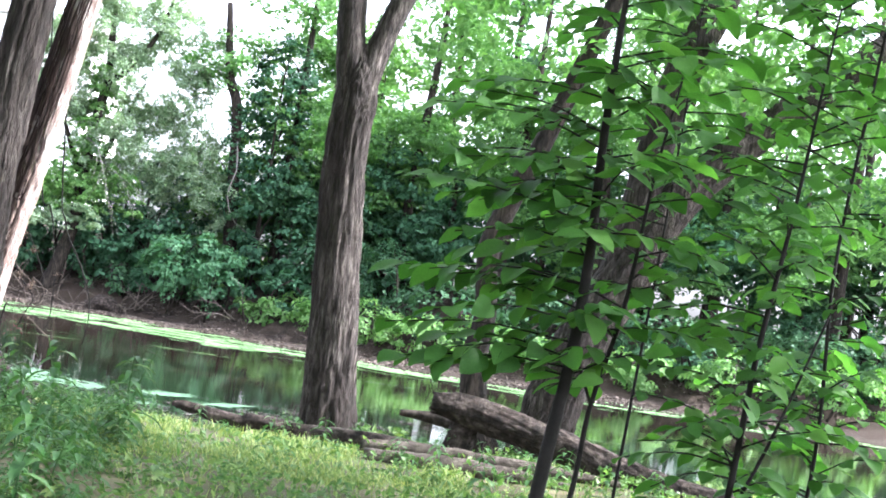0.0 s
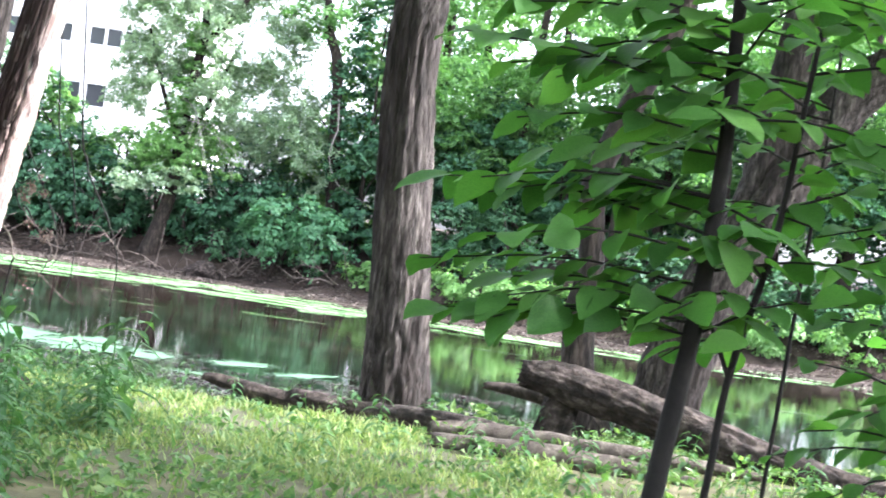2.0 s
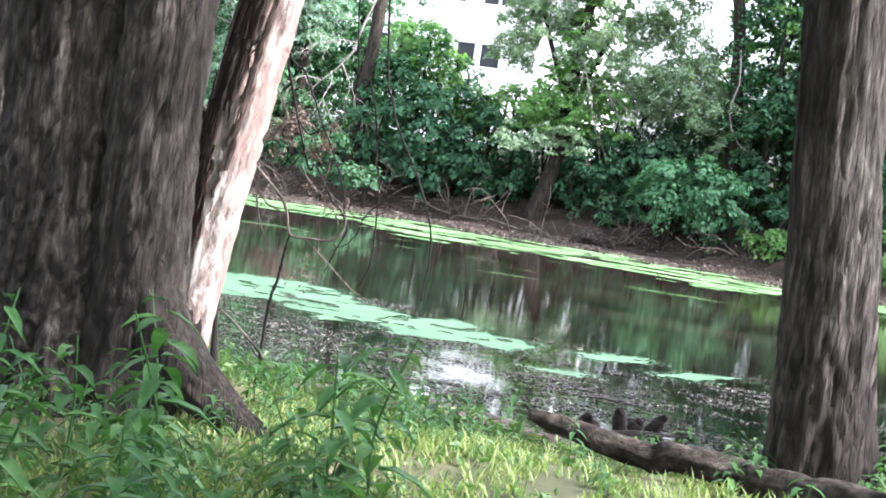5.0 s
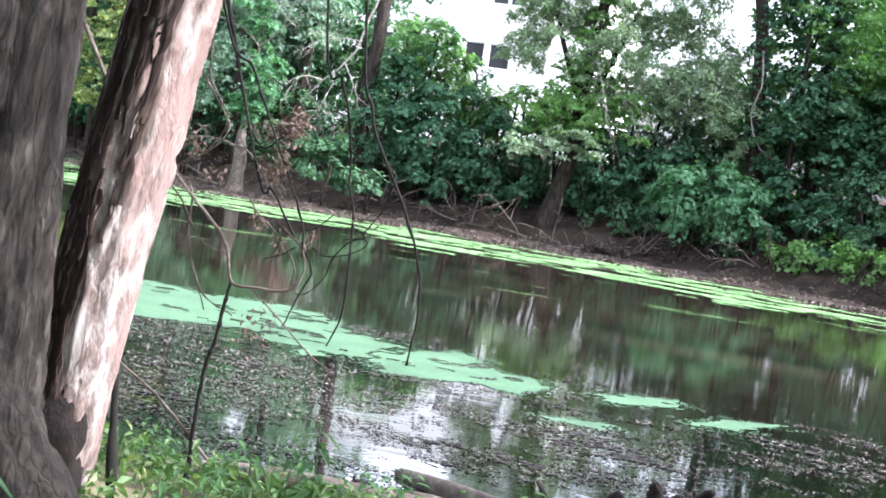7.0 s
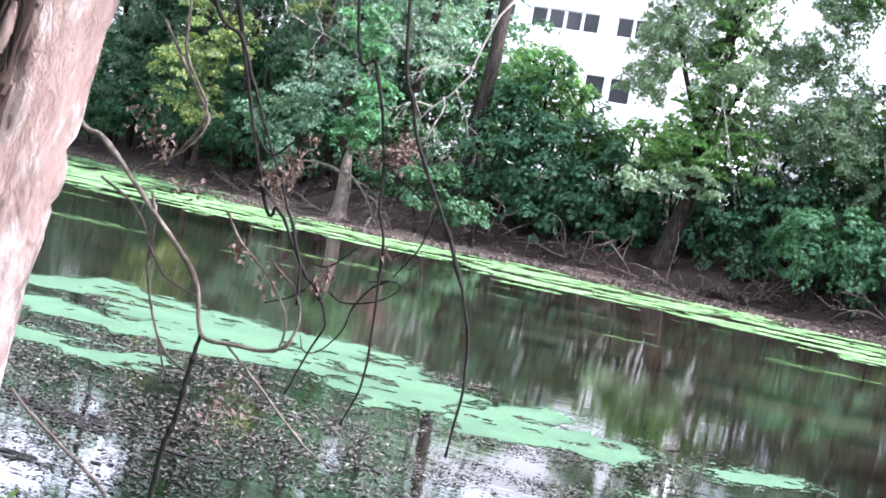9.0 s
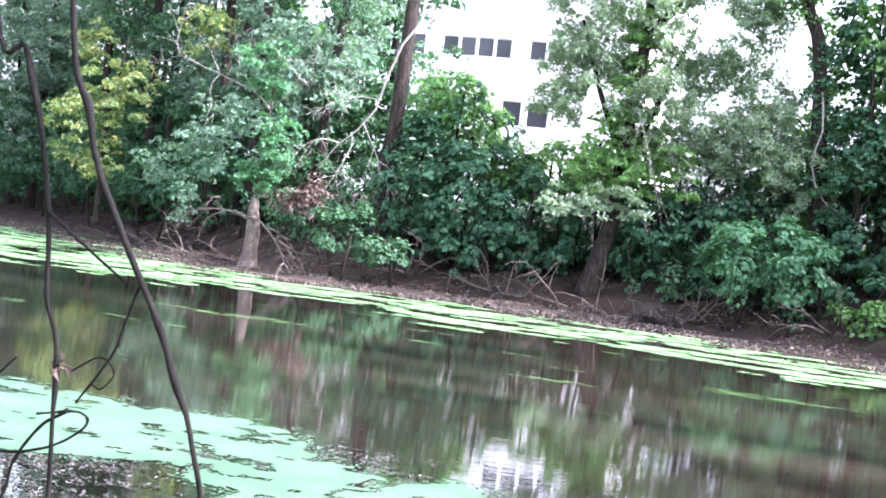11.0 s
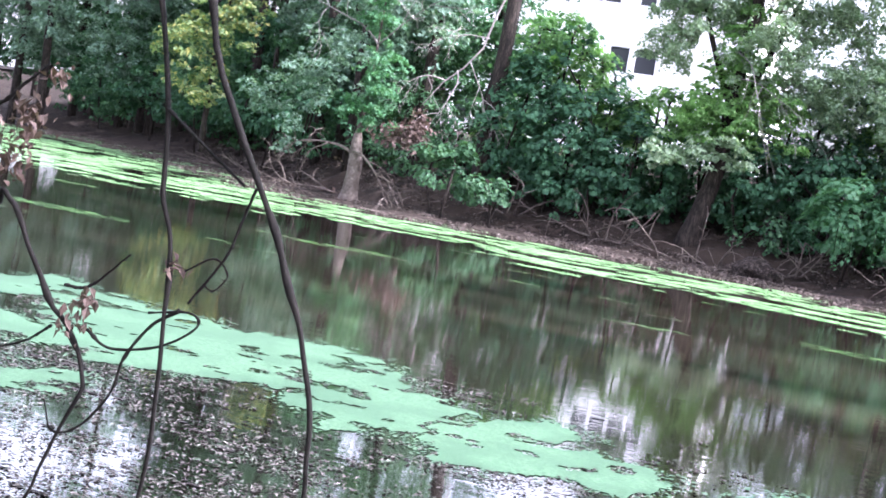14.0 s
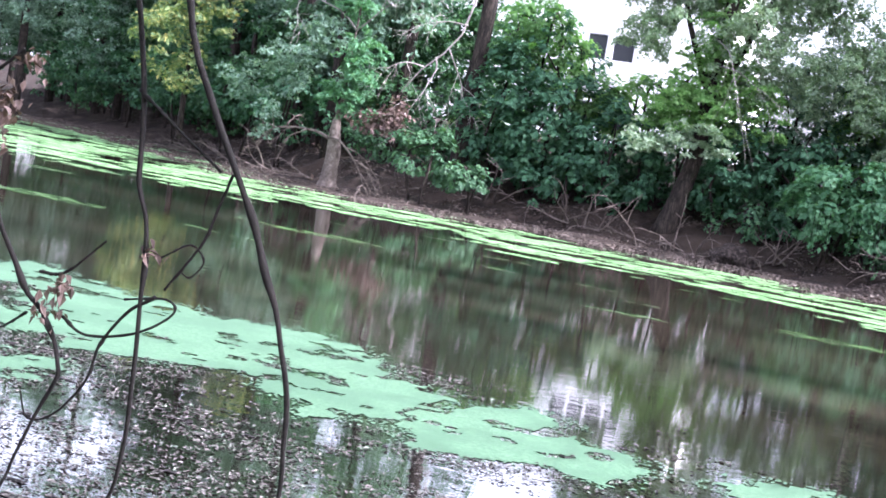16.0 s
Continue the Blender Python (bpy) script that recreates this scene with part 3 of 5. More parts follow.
# ---- trees of the near bank ----
def trunk_part(name, parent, pts, material, sides=72, rows=100, ridge=0.16, ridge_n=9, seed=0, flare=0.0, label=""):
    o = parent.location
    v, f = tube([(p[0] - o.x, p[1] - o.y, p[2] - o.z, p[3]) for p in pts], sides, rows, ridge, ridge_n, seed, flare)
    return part(name, mesh_of(name, v, f, material, True), parent, label)


def crown_part(parent, blobs, *a, **k):
    o = parent.location
    if k.get("floor_z") is not None:
        k["floor_z"] -= o.z
    bl = [(x - o.x, y - o.y, z - o.z, rx, ry, rz) for x, y, z, rx, ry, rz in blobs]
    return part("crown", crown_mesh("crown", bl, *a, **k), parent)


tree_a = thing("tree", (11.42, 6.45, 0.55), "grey furrowed tree trunk forking high, beside the log", "tree", "trees on the near bank")
trunk_part("trunk", tree_a, [(11.42, 6.45, 0.3, 0.30), (11.38, 6.42, 0.9, 0.26), (11.33, 6.4, 1.5, 0.235), (11.23, 6.38, 2.5, 0.215), (11.16, 6.35, 3.5, 0.20), (11.18, 6.32, 4.0, 0.195), (11.19, 6.31, 4.3, 0.15), (11.2, 6.3, 4.5, 0.07)], M_BARK, seed=1, flare=0.25)
trunk_part("limb", tree_a, [(11.13, 6.32, 3.85, 0.12), (11.10, 6.3, 4.2, 0.145), (11.03, 6.3, 4.6, 0.14), (10.98, 6.3, 5.2, 0.125), (10.9, 6.3, 6.0, 0.11), (10.8, 6.2, 7.5, 0.09), (10.2, 6.0, 10, 0.05)], M_BARK, 24, 30, 0.12, 8, 2)
trunk_part("limb", tree_a, [(11.21, 6.32, 3.85, 0.11), (11.26, 6.3, 4.2, 0.13), (11.36, 6.3, 4.6, 0.115), (11.52, 6.3, 5.1, 0.11), (11.7, 6.3, 5.8, 0.10), (11.9, 6.2, 7.2, 0.08), (12.5, 6.0, 9.5, 0.04)], M_BARK, 24, 30, 0.12, 8, 3)

tree_b = thing("tree", (8.15, 4.75, 0.6), "huge grey twin-stemmed tree with deeply furrowed bark", "tree", "trees on the near bank")
trunk_part("trunk", tree_b, [(7.92, 4.85, 0.3, 0.62), (7.88, 4.85, 0.8, 0.49), (7.82, 4.85, 1.3, 0.42), (7.78, 4.85, 2.0, 0.37), (7.69, 4.85, 3.2, 0.35), (7.5, 4.8, 6, 0.3), (7.2, 4.6, 10, 0.2)], M_BARK, 110, 130, 0.13, 16, 4, 0.15)
trunk_part("limb", tree_b, [(8.22, 4.72, 0.35, 0.36), (8.25, 4.7, 0.9, 0.26), (8.25, 4.7, 1.5, 0.22), (8.25, 4.7, 2.2, 0.20), (8.28, 4.7, 3.0, 0.19), (8.45, 4.7, 5, 0.16), (8.9, 4.7, 9, 0.1)], M_BARK, 80, 110, 0.14, 11, 5, 0.2)
v_, f_ = tube([(0.08, -0.06, 0.85, 0.12), (0.22, -0.10, 0.55, 0.16), (0.42, -0.10, 0.33, 0.14), (0.66, -0.06, 0.15, 0.09), (0.95, -0.02, 0.0, 0.04)], 40, 40, 0.18, 9, 3)
part("root", mesh_of("root", v_, f_, M_BARK, True), tree_b)

tree_c = thing("tree", (8.2, 5.62, 0.6), "leaning trunk with peeling pinkish bark at the water's edge", "tree", "trees on the near bank")
trunk_part("trunk", tree_c, [(8.06, 5.62, 0.25, 0.15), (8.06, 5.62, 0.6, 0.105), (8.09, 5.6, 1.0, 0.13), (8.15, 5.6, 1.6, 0.15), (8.25, 5.6, 2.25, 0.15), (8.38, 5.6, 3.0, 0.15), (8.62, 5.6, 4.5, 0.13), (9.1, 5.5, 7.5, 0.08)], M_PEEL, 64, 120, 0.2, 9, 6)

tree_d = thing("tree", (5.6, 7.7, 0.5), "dark leaning tree trunk behind the twin-stemmed tree", "tree", "trees on the near bank")
trunk_part("trunk", tree_d, [(5.6, 7.7, 0.2, 0.36), (5.5, 7.7, 0.9, 0.28), (5.42, 7.7, 1.8, 0.27), (5.55, 7.7, 3.2, 0.27), (5.8, 7.6, 6, 0.2), (6.2, 7.2, 10, 0.1)], M_BARK, 36, 50, 0.12, 8, 7, 0.2)

tree_e = thing("tree", (13.75, 9.0, 0.3), "dark many-stemmed tree leaning over the river behind the fallen log", "tree", "trees on the near bank")
trunk_part("trunk", tree_e, [(13.75, 9.0, 0.0, 0.42), (13.85, 9.0, 0.8, 0.33), (14.1, 9.0, 1.8, 0.31), (14.55, 9.0, 2.8, 0.29), (14.95, 9.0, 3.6, 0.25), (15.7, 9.0, 4.5, 0.2), (17.5, 9.2, 6.2, 0.14), (20, 9.6, 9, 0.06)], M_BARK, 72, 100, 0.16, 11, 8, 0.15)
trunk_part("limb", tree_e, [(13.35, 9.0, 0.1, 0.24), (13.06, 9.0, 0.8, 0.17), (12.93, 9.0, 1.5, 0.15), (12.98, 9.0, 2.1, 0.125), (12.9, 9.0, 2.8, 0.125), (13.1, 9.0, 3.5, 0.12), (13.5, 9.0, 4.6, 0.11), (14.3, 9.2, 7, 0.08)], M_BARK_DARK, 24, 40, 0.14, 8, 9)
trunk_part("limb", tree_e, [(14.4, 9.0, 2.5, 0.22), (14.55, 9.0, 3.4, 0.21), (14.75, 9.0, 4.8, 0.21), (15.1, 9.05, 5.9, 0.2), (16, 9.2, 8, 0.12)], M_BARK, 24, 40, 0.14, 8, 10)

def bark_strips():
    """Loose strips of bark that curl off the leaning trunk."""
    r = np.random.default_rng(17)
    axis = spline([(8.06, 5.62, 0.6, 0.115), (8.09, 5.6, 1.0, 0.135), (8.15, 5.6, 1.6, 0.152), (8.25, 5.6, 2.25, 0.152), (8.38, 5.6, 3.0, 0.152), (8.62, 5.6, 4.5, 0.132)], 130)
    for k in range(170):
        i0 = int(r.integers(2, 118))
        ln = int(r.integers(8, 26))
        # Angles follow the trunk's shaded left, wider up top where it is darker.
        a0, da = r.uniform(3.2, 4.75 + 0.6 * max(0, min(1, (i0 - 40) / 20))), r.uniform(0.03, 0.09)
        V, F = [], []
        for j in range(ln):
            x, y, z, rad = axis[min(129, i0 + j)]
            curl = 1.01 + 0.05 * (abs(j - ln / 2) / ln * 2) ** 2
            for q in (-1, 0, 1):
                a = a0 + q * da + 0.10 * noise.noise(Vector((k * 1.7, j * 0.35, q * 0.4)))
                rr = rad * (curl + 0.05 * abs(q))
                for th in (0, 0.006):
                    V.append((x + math.cos(a) * (rr + th) - 8.2, y + math.sin(a) * (rr + th) - 5.62, z - 0.6))
        for j in range(ln - 1):
            b0, b1 = j * 6, (j + 1) * 6
            for q in (0, 2):
                F += [(b0 + q + 1, b0 + q + 3, b1 + q + 3, b1 + q + 1), (b0 + q, b1 + q, b1 + q + 2, b0 + q + 2)]
            F += [(b0, b0 + 1, b1 + 1, b1), (b0 + 4, b1 + 4, b1 + 5, b0 + 5)]
        part("bark_strip", mesh_of("bark_strip", V, F, M_STRIP, True), tree_c)
    # Solid bulge; its black colour paints the dark inside of a rotten hollow.
    v, f = tube([(-0.10, -0.08, 0.02, 0.09), (-0.10, -0.09, 0.25, 0.095), (-0.10, -0.10, 0.42, 0.095), (-0.10, -0.09, 0.60, 0.04)], 18, 20, 0.35, 7, 2)
    part("hollow", mesh_of("hollow", v, f, M_ROT, True), tree_c, "solid black bulge painted as a rotten hollow's shade")


bark_strips()

# Crowns above the walk, unseen but for tree_e's, added to shade bank and trunks
crown_part(tree_a, [(11.0, 6.0, 10.5, 3.2, 3.0, 2.2), (12.8, 7.0, 9.6, 2.2, 2.4, 1.6)], 26, 0.22, M_LIGHTLEAF, 21, 0.45)
crown_part(tree_b, [(7.0, 4.0, 11.0, 3.6, 3.6, 2.2), (9.6, 4.4, 10.4, 2.4, 2.6, 1.8)], 26, 0.22, M_LIGHTLEAF, 22, 0.45)
# Extra unseen cover that dims the sky light on ground and trunks.
crown_part(tree_b, [(5.0, 2.0, 11.5, 3.6, 3.4, 1.6), (9.5, 0.6, 11.8, 3.6, 3.2, 1.6), (4.0, 6.5, 10.4, 2.8, 2.6, 1.5)], 60, 0.26, M_LIGHTLEAF, 25, 0.2)
crown_part(tree_a, [(12.0, 3.0, 12.2, 3.2, 2.8, 1.5), (13.2, -1.0, 12.6, 3.0, 3.0, 1.4)], 60, 0.26, M_LIGHTLEAF, 26, 0.2)
crown_part(tree_d, [(6.0, 8.0, 11.0, 2.6, 2.6, 2.0)], 24, 0.22, M_LIGHTLEAF, 23, 0.45)
crown_part(tree_e, [(13.4, 9.4, 5.6, 1.6, 1.2, 0.9), (15.3, 9.5, 5.5, 1.8, 1.3, 1.0), (17.2, 9.6, 5.0, 1.8, 1.4, 1.2), (18.8, 9.8, 4.0, 1.6, 1.3, 1.0), (12.6, 9.6, 6.6, 1.3, 1.2, 0.9), (16.5, 9.6, 6.4, 2.6, 2.0, 1.7), (19.5, 10, 8.6, 2.8, 2.4, 2.0), (14.0, 9.6, 7.4, 2.0, 1.8, 1.5)], 58, 0.13, M_GREENLEAF, 24, 0.30, clump=(0.3, 0.45))

# Unseen trees added on the sunward side to shade path and saplings.
for k, (x, y, h) in enumerate([(20.6, 0.6, 13), (19.5, -2.8, 12), (23, 10.5, 12), (17.5, -5.0, 11), (24, -2, 13)]):
    t_ = thing("tree", (x, y, ground_z(x, y)), "unseen leafy tree added on the near bank for shade", "tree", "trees on the near bank")
    trunk_part("trunk", t_, [(x, y, 0.3, 0.3), (x, y, 3, 0.22), (x - 0.3, y, h * 0.7, 0.14), (x - 0.4, y, h, 0.05)], M_BARK, 20, 24, 0.12, 8, 20 + k, 0.2)
    crown_part(t_, [(x - 0.5, y, h * 0.75, 2.8, 2.8, 1.9), (x + 1.2, y + 1.5, h * 0.62, 2.0, 2.0, 1.4), (x - 1.6, y - 1.4, h * 0.6, 2.0, 2.0, 1.3)], 40, 0.2, M_LIGHTLEAF, 80 + k, 0.42)

# More unseen trees, added to block sky light over the near bank.
for k, (x, y, h) in enumerate([(3.2, -1.5, 12), (6.4, -6.0, 13), (15.6, -9.5, 12)]):
    t_ = thing("tree", (x, y, ground_z(x, y)), "unseen leafy tree added on the near bank for shade", "tree", "trees on the near bank")
    trunk_part("trunk", t_, [(x, y, 0.3, 0.3), (x, y, 3, 0.22), (x + 0.3, y, h * 0.7, 0.14), (x + 0.4, y, h, 0.05)], M_BARK, 20, 24, 0.12, 8, 40 + k, 0.2)
    crown_part(t_, [(x, y, h * 0.85, 3.6, 3.4, 1.8), (x + 2.2, y - 1.5, h * 0.75, 2.4, 2.4, 1.3), (x - 2.0, y + 1.2, h * 0.72, 2.4, 2.4, 1.3)], 55, 0.24, M_LIGHTLEAF, 120 + k, 0.2)

# Unseen tree added so that its crown shades the twin-stemmed trunk.
t_ = thing("tree", (16.8, 3.4, ground_z(16.8, 3.4)), "unseen leafy tree added on the near bank for shade", "tree", "trees on the near bank")
trunk_part("trunk", t_, [(16.8, 3.4, 0.3, 0.22), (16.7, 3.4, 4, 0.17), (16.4, 3.6, 8.5, 0.1), (16.3, 3.6, 11, 0.04)], M_BARK, 20, 24, 0.12, 8, 33, 0.2)
crown_part(t_, [(16.2, 3.3, 8.8, 1.8, 1.05, 1.9), (15.6, 3.0, 6.6, 1.1, 1.0, 1.0), (17.6, 1.4, 6.6, 1.6, 1.4, 1.3)], 70, 0.19, M_LIGHTLEAF, 95, 0.15)

# ---- fallen logs ----
def log(name, pts, material, label, sides=22, rows=30, ridge=0.22, seed=0):
    o = pts[0]
    t = thing(name, o[:3], label, "log", "fallen logs")
    v, f = tube([(p[0] - o[0], p[1] - o[1], p[2] - o[2], p[3]) for p in pts], sides, rows, ridge, 7, seed)
    r = np.random.default_rng(seed)
    for base, way in ((0, -1), (len(v) - sides, 1)):
        d = Vector(pts[-1 if base else 0][:3]) - Vector(pts[-2 if base else 1][:3])
        d.normalize()
        for k in range(sides):
            v[base + k] = tuple(Vector(v[base + k]) + d * float(r.uniform(-0.4, 0.9)) * pts[-1 if base else 0][3])
    part("trunk", mesh_of("trunk", v, f, material, True), t)
    return t


big_log = log("fallen_log", [(12.38, 5.72, 1.18, 0.09), (12.6, 5.68, 1.17, 0.13), (13.1, 5.6, 1.07, 0.14), (13.6, 5.5, 0.96, 0.14), (14.1, 5.35, 0.82, 0.145), (14.7, 5.1, 0.70, 0.15), (15.6, 4.8, 0.66, 0.11)], M_LOG, "thick rotten fallen log with a broken end", 48, 70, 0.28, 3)
v_, f_ = tube([(0.3, 0.05, -0.1, 0.13), (0.25, 0.05, -0.4, 0.15), (0.2, 0.08, -0.75, 0.2)], 16, 10, 0.2, 6, 8)
part("stub", mesh_of("stub", v_, f_, M_LOG, True), big_log)
log("fallen_log", [(9.95, 5.95, 0.80, 0.025), (10.1, 5.9, 0.79, 0.05), (10.6, 5.86, 0.72, 0.065), (10.72, 5.84, 0.75, 0.07), (11.2, 5.75, 0.72, 0.075), (11.6, 5.5, 0.76, 0.08), (12.0, 5.2, 0.78, 0.08), (12.4, 5.0, 0.76, 0.06)], M_LOG, "thin dark fallen log lying across the grass", 26, 70, 0.3, 4)
log("fallen_log", [(11.75, 4.9, 0.78, 0.05), (12.1, 4.9, 0.79, 0.07), (12.7, 4.85, 0.80, 0.07), (13.3, 4.8, 0.80, 0.06), (14.0, 4.8, 0.78, 0.03)], M_OLDLOG, "pale weathered log lying in the grass", 14, 26, 0.3, 5)
log("fallen_log", [(11.8, 4.6, 0.72, 0.07), (12.3, 4.55, 0.74, 0.085), (12.9, 4.5, 0.74, 0.08), (13.5, 4.4, 0.72, 0.04)], M_OLDLOG, "pale weathered log lying in the grass", 14, 26, 0.3, 6)
log("fallen_log", [(12.1, 6.6, 0.98, 0.03), (12.4, 6.5, 0.98, 0.06), (12.8, 6.3, 0.95, 0.07)], M_LOG, "short broken dark branch behind the thick log", 12, 12, 0.2, 7)


shore_log = log("fallen_log", [(8.9, 9.5, -0.02, 0.03), (9.3, 9.9, -0.01, 0.04), (9.7, 10.6, -0.01, 0.04), (10.3, 11.2, -0.03, 0.03)], M_ROT, "black waterlogged log with broken stubs in the shallows", 16, 30, 0.35, 9)
for k, (x, y, h, dx) in enumerate([(9.4, 9.95, 0.20, 0.08), (9.52, 10.15, 0.11, -0.06), (9.66, 10.5, 0.21, -0.05), (9.72, 10.6, 0.13, 0.08), (9.86, 10.8, 0.17, 0.13)]):
    v_, f_ = tube([(x - 8.9, y - 9.3, 0.0, 0.055), (x - 8.9 + dx * 0.3, y - 9.3, h * 0.4, 0.05), (x - 8.9 + dx * 0.6, y - 9.28, h * 0.75, 0.046), (x - 8.9 + dx, y - 9.3, h, 0.026)], 12, 12, 0.8, 5, k)
    part("stub", mesh_of("stub", v_, f_, M_ROT, True), shore_log)
log("fallen_log", [(8.0, 10.1, 0.0, 0.05), (8.5, 9.7, 0.06, 0.065), (9.1, 9.3, 0.09, 0.07), (9.8, 9.15, 0.10, 0.065), (10.7, 9.0, 0.10, 0.05)], M_DEAD, "pale barkless log lying in the shallows", 16, 30, 0.2, 14)
log("fallen_branch", [(8.2, 8.0, 0.33, 0.02), (8.7, 8.25, 0.33, 0.035), (9.3, 8.3, 0.28, 0.04), (9.9, 8.45, 0.2, 0.035), (10.6, 8.6, 0.12, 0.02)], M_DEAD, "weathered branch lying along the shore", 12, 26, 0.25, 11)
log("fallen_branch", [(7.3, 7.9, 0.30, 0.03), (7.9, 8.0, 0.33, 0.05), (8.5, 8.05, 0.34, 0.05), (9.1, 8.2, 0.32, 0.03)], M_DEAD, "weathered branch lying along the shore", 12, 26, 0.25, 12)
log("fallen_branch", [(9.2, 8.9, 0.42, 0.012), (9.35, 8.7, 0.33, 0.02), (9.6, 8.5, 0.24, 0.025), (9.95, 8.3, 0.22, 0.02)], M_LOG, "weathered branch lying along the shore", 10, 18, 0.25, 13)


# ---- far bank trees and vines ----
def far_tree(name, label, stems, crowns, category="tree", group="trees on the far bank", limbs=(), bark=None):
    o = stems[0][0]
    t = thing(name, o[:3], label, category, group)
    for i, s in enumerate(stems):
        trunk_part("trunk" if i == 0 else "limb", t, s, bark or M_BARK_DARK, 14, 26, 0.12, 7, i)
    for ln in limbs:
        me = tubes_mesh("branch", [[(p[0] - o[0], p[1] - o[1], p[2] - o[2], p[3]) for p in q] for q in ln[0]], ln[1], 6, 9)
        part("branch", me, t)
    for c in crowns:
        crown_part(t, *c[0], **c[1])
    return t


def twigs(start, way, length, r, n, seed, gravity=-0.15, spread=0.7, depth=2):
    """A forking branch as a list of (x, y, z, r) lines."""
    rr = np.random.default_rng(seed)
    out = []

    def grow(p, d, ln, rad, lev):
        pts = [(*p, rad)]
        q, dd = np.array(p, float), np.array(d, float)
        for k in range(5):
            dd = dd + rr.normal(0, 0.16, 3) + np.array([0, 0, gravity * 0.25])
            dd /= np.linalg.norm(dd)
            q = q + dd * ln / 5
            pts.append((*q, max(rad * (1 - 0.16 * (k + 1)), 0.004)))
            if lev and k >= 1:
                for _ in range(n if k in (2, 4) else 1):
                    side = dd + rr.normal(0, spread, 3)
                    grow(tuple(q), side / np.linalg.norm(side), ln * rr.uniform(0.35, 0.6), rad * 0.5, lev - 1)
        out.append(pts)

    grow(start, np.array(way, float) / np.linalg.norm(way), length, r, depth)
    return out


# the tall silvery tree with the leaning base
far_tree("tree", "tall airy tree with silvery green leaves and a leaning base", [
    [(-0.15, 46.4, 0.4, 0.36), (0.1, 46.4, 1.3, 0.28), (0.42, 46.5, 2.8, 0.23), (0.5, 46.6, 4.6, 0.21), (0.56, 46.7, 6.2, 0.19), (0.78, 46.8, 8.6, 0.16), (0.6, 47, 11, 0.11), (0.5, 47, 14, 0.05)],
    [(0.76, 46.8, 8.3, 0.13), (1.5, 46.8, 9.1, 0.12), (2.4, 46.8, 10.6, 0.08), (3.0, 46.8, 13, 0.03)],
    [(0.45, 46.8, 4.0, 0.12), (1.2, 46.8, 6, 0.09), (2.2, 46.8, 8.6, 0.04)],
    [(0.45, 46.8, 4.6, 0.11), (-0.4, 46.8, 6.4, 0.08), (-1.2, 46.8, 8.6, 0.04)]],
    [(([(1.0, 46.8, 6.8, 2.3, 1.8, 1.9), (0.4, 46.8, 9.6, 2.2, 1.8, 1.8), (2.7, 46.8, 5.4, 1.5, 1.3, 1.3), (1.0, 47, 11.8, 1.3, 1.2, 1.4), (-0.9, 46.8, 7.6, 1.3, 1.2, 1.1), (3.3, 46.8, 7.6, 1.3, 1.2, 1.4), (4.6, 46.6, 6.0, 1.3, 1.1, 1.2), (4.3, 46.8, 9.4, 1.3, 1.2, 1.3), (2.6, 46.8, 10.6, 1.6, 1.3, 1.3), (5.6, 46.6, 4.6, 1.2, 1.0, 1.1), (-1.5, 46.8, 6.2, 1.0, 0.9, 0.8), (-1.3, 46.8, 9.3, 1.1, 1.0, 1.1)], 380, 0.115, M_PALELEAF, 31), dict(gap=0.34, shell=0.05, gap_scale=0.9, clump=(0.24, 1.1))),
     (([(0.5, 46.6, 6.2, 0.8, 0.7, 1.3), (0.6, 46.7, 8.4, 0.7, 0.7, 1.4), (0.6, 46.4, 4.6, 1.3, 0.9, 1.3), (-0.3, 46.2, 4.0, 0.9, 0.8, 0.8), (1.8, 46.2, 4.2, 1.2, 0.8, 0.9)], 190, 0.15, M_LIGHTLEAF, 33), dict(gap=0.2, shell=0.1, clump=(0.3, 0.5))),
     (([(0.0, 45.6, 3.2, 1.7, 0.9, 0.55), (-1.2, 45.5, 3.0, 0.8, 0.7, 0.35)], 150, 0.15, M_PALELEAF, 32), dict(gap=0.2, shell=0.2, clump=(0.28, 0.5)))],
    limbs=[(twigs((0.5, 46.2, 5.4), (1, -0.4, 0.2), 3.2, 0.018, 1, 3, -0.9, 0.5, 1), M_DEADGREY), (twigs((0.5, 46.2, 6.2), (1, -0.5, 0.1), 3.8, 0.018, 1, 8, -1.0, 0.5, 1), M_DEADGREY)])

# hills of vine leaves that cover the slope
def vine_mound(label, blobs, seed, density=66, size=0.2, material=None, gap=0.12):
    x, y = blobs[0][0], blobs[0][1]
    t = thing("vine_mound", (x, y, ground_z(x, y)), label, "climbing vine", "vines on the far bank")
    o = t.location
    core = [(b[0] - o.x, b[1] - o.y, b[2] - o.z, b[3], b[4], b[5]) for b in blobs]
    part("leaves", crown_mesh("leaves", core, density * 1.22, size * 0.9, material or M_IVY, seed, gap=gap * 0.6, shell=0.6, tilt=0.5, face_k=0.45, droop=0.8, width=0.85, clump=(0.31, 0.85)), t)
    stems = []
    r = np.random.default_rng(seed)
    for b in blobs:
        for _ in range(2):
            a = r.uniform(0, 6.28)
            px, py = b[0] + 0.5 * b[3] * math.cos(a), b[1] + 0.5 * b[4] * math.sin(a)
            stems.append([(px - o.x, py - o.y, ground_z(px, py) - o.z - 0.1, 0.05), (px - o.x + r.uniform(-.4, .4), py - o.y, b[2] - o.z, 0.04), (b[0] - o.x, b[1] - o.y, b[2] + 0.7 * b[5] - o.z, 0.02)])
    for st in stems:
        part("stem", tubes_mesh("stem", [st], M_BARK_DARK, 5, 6), t)
    return t


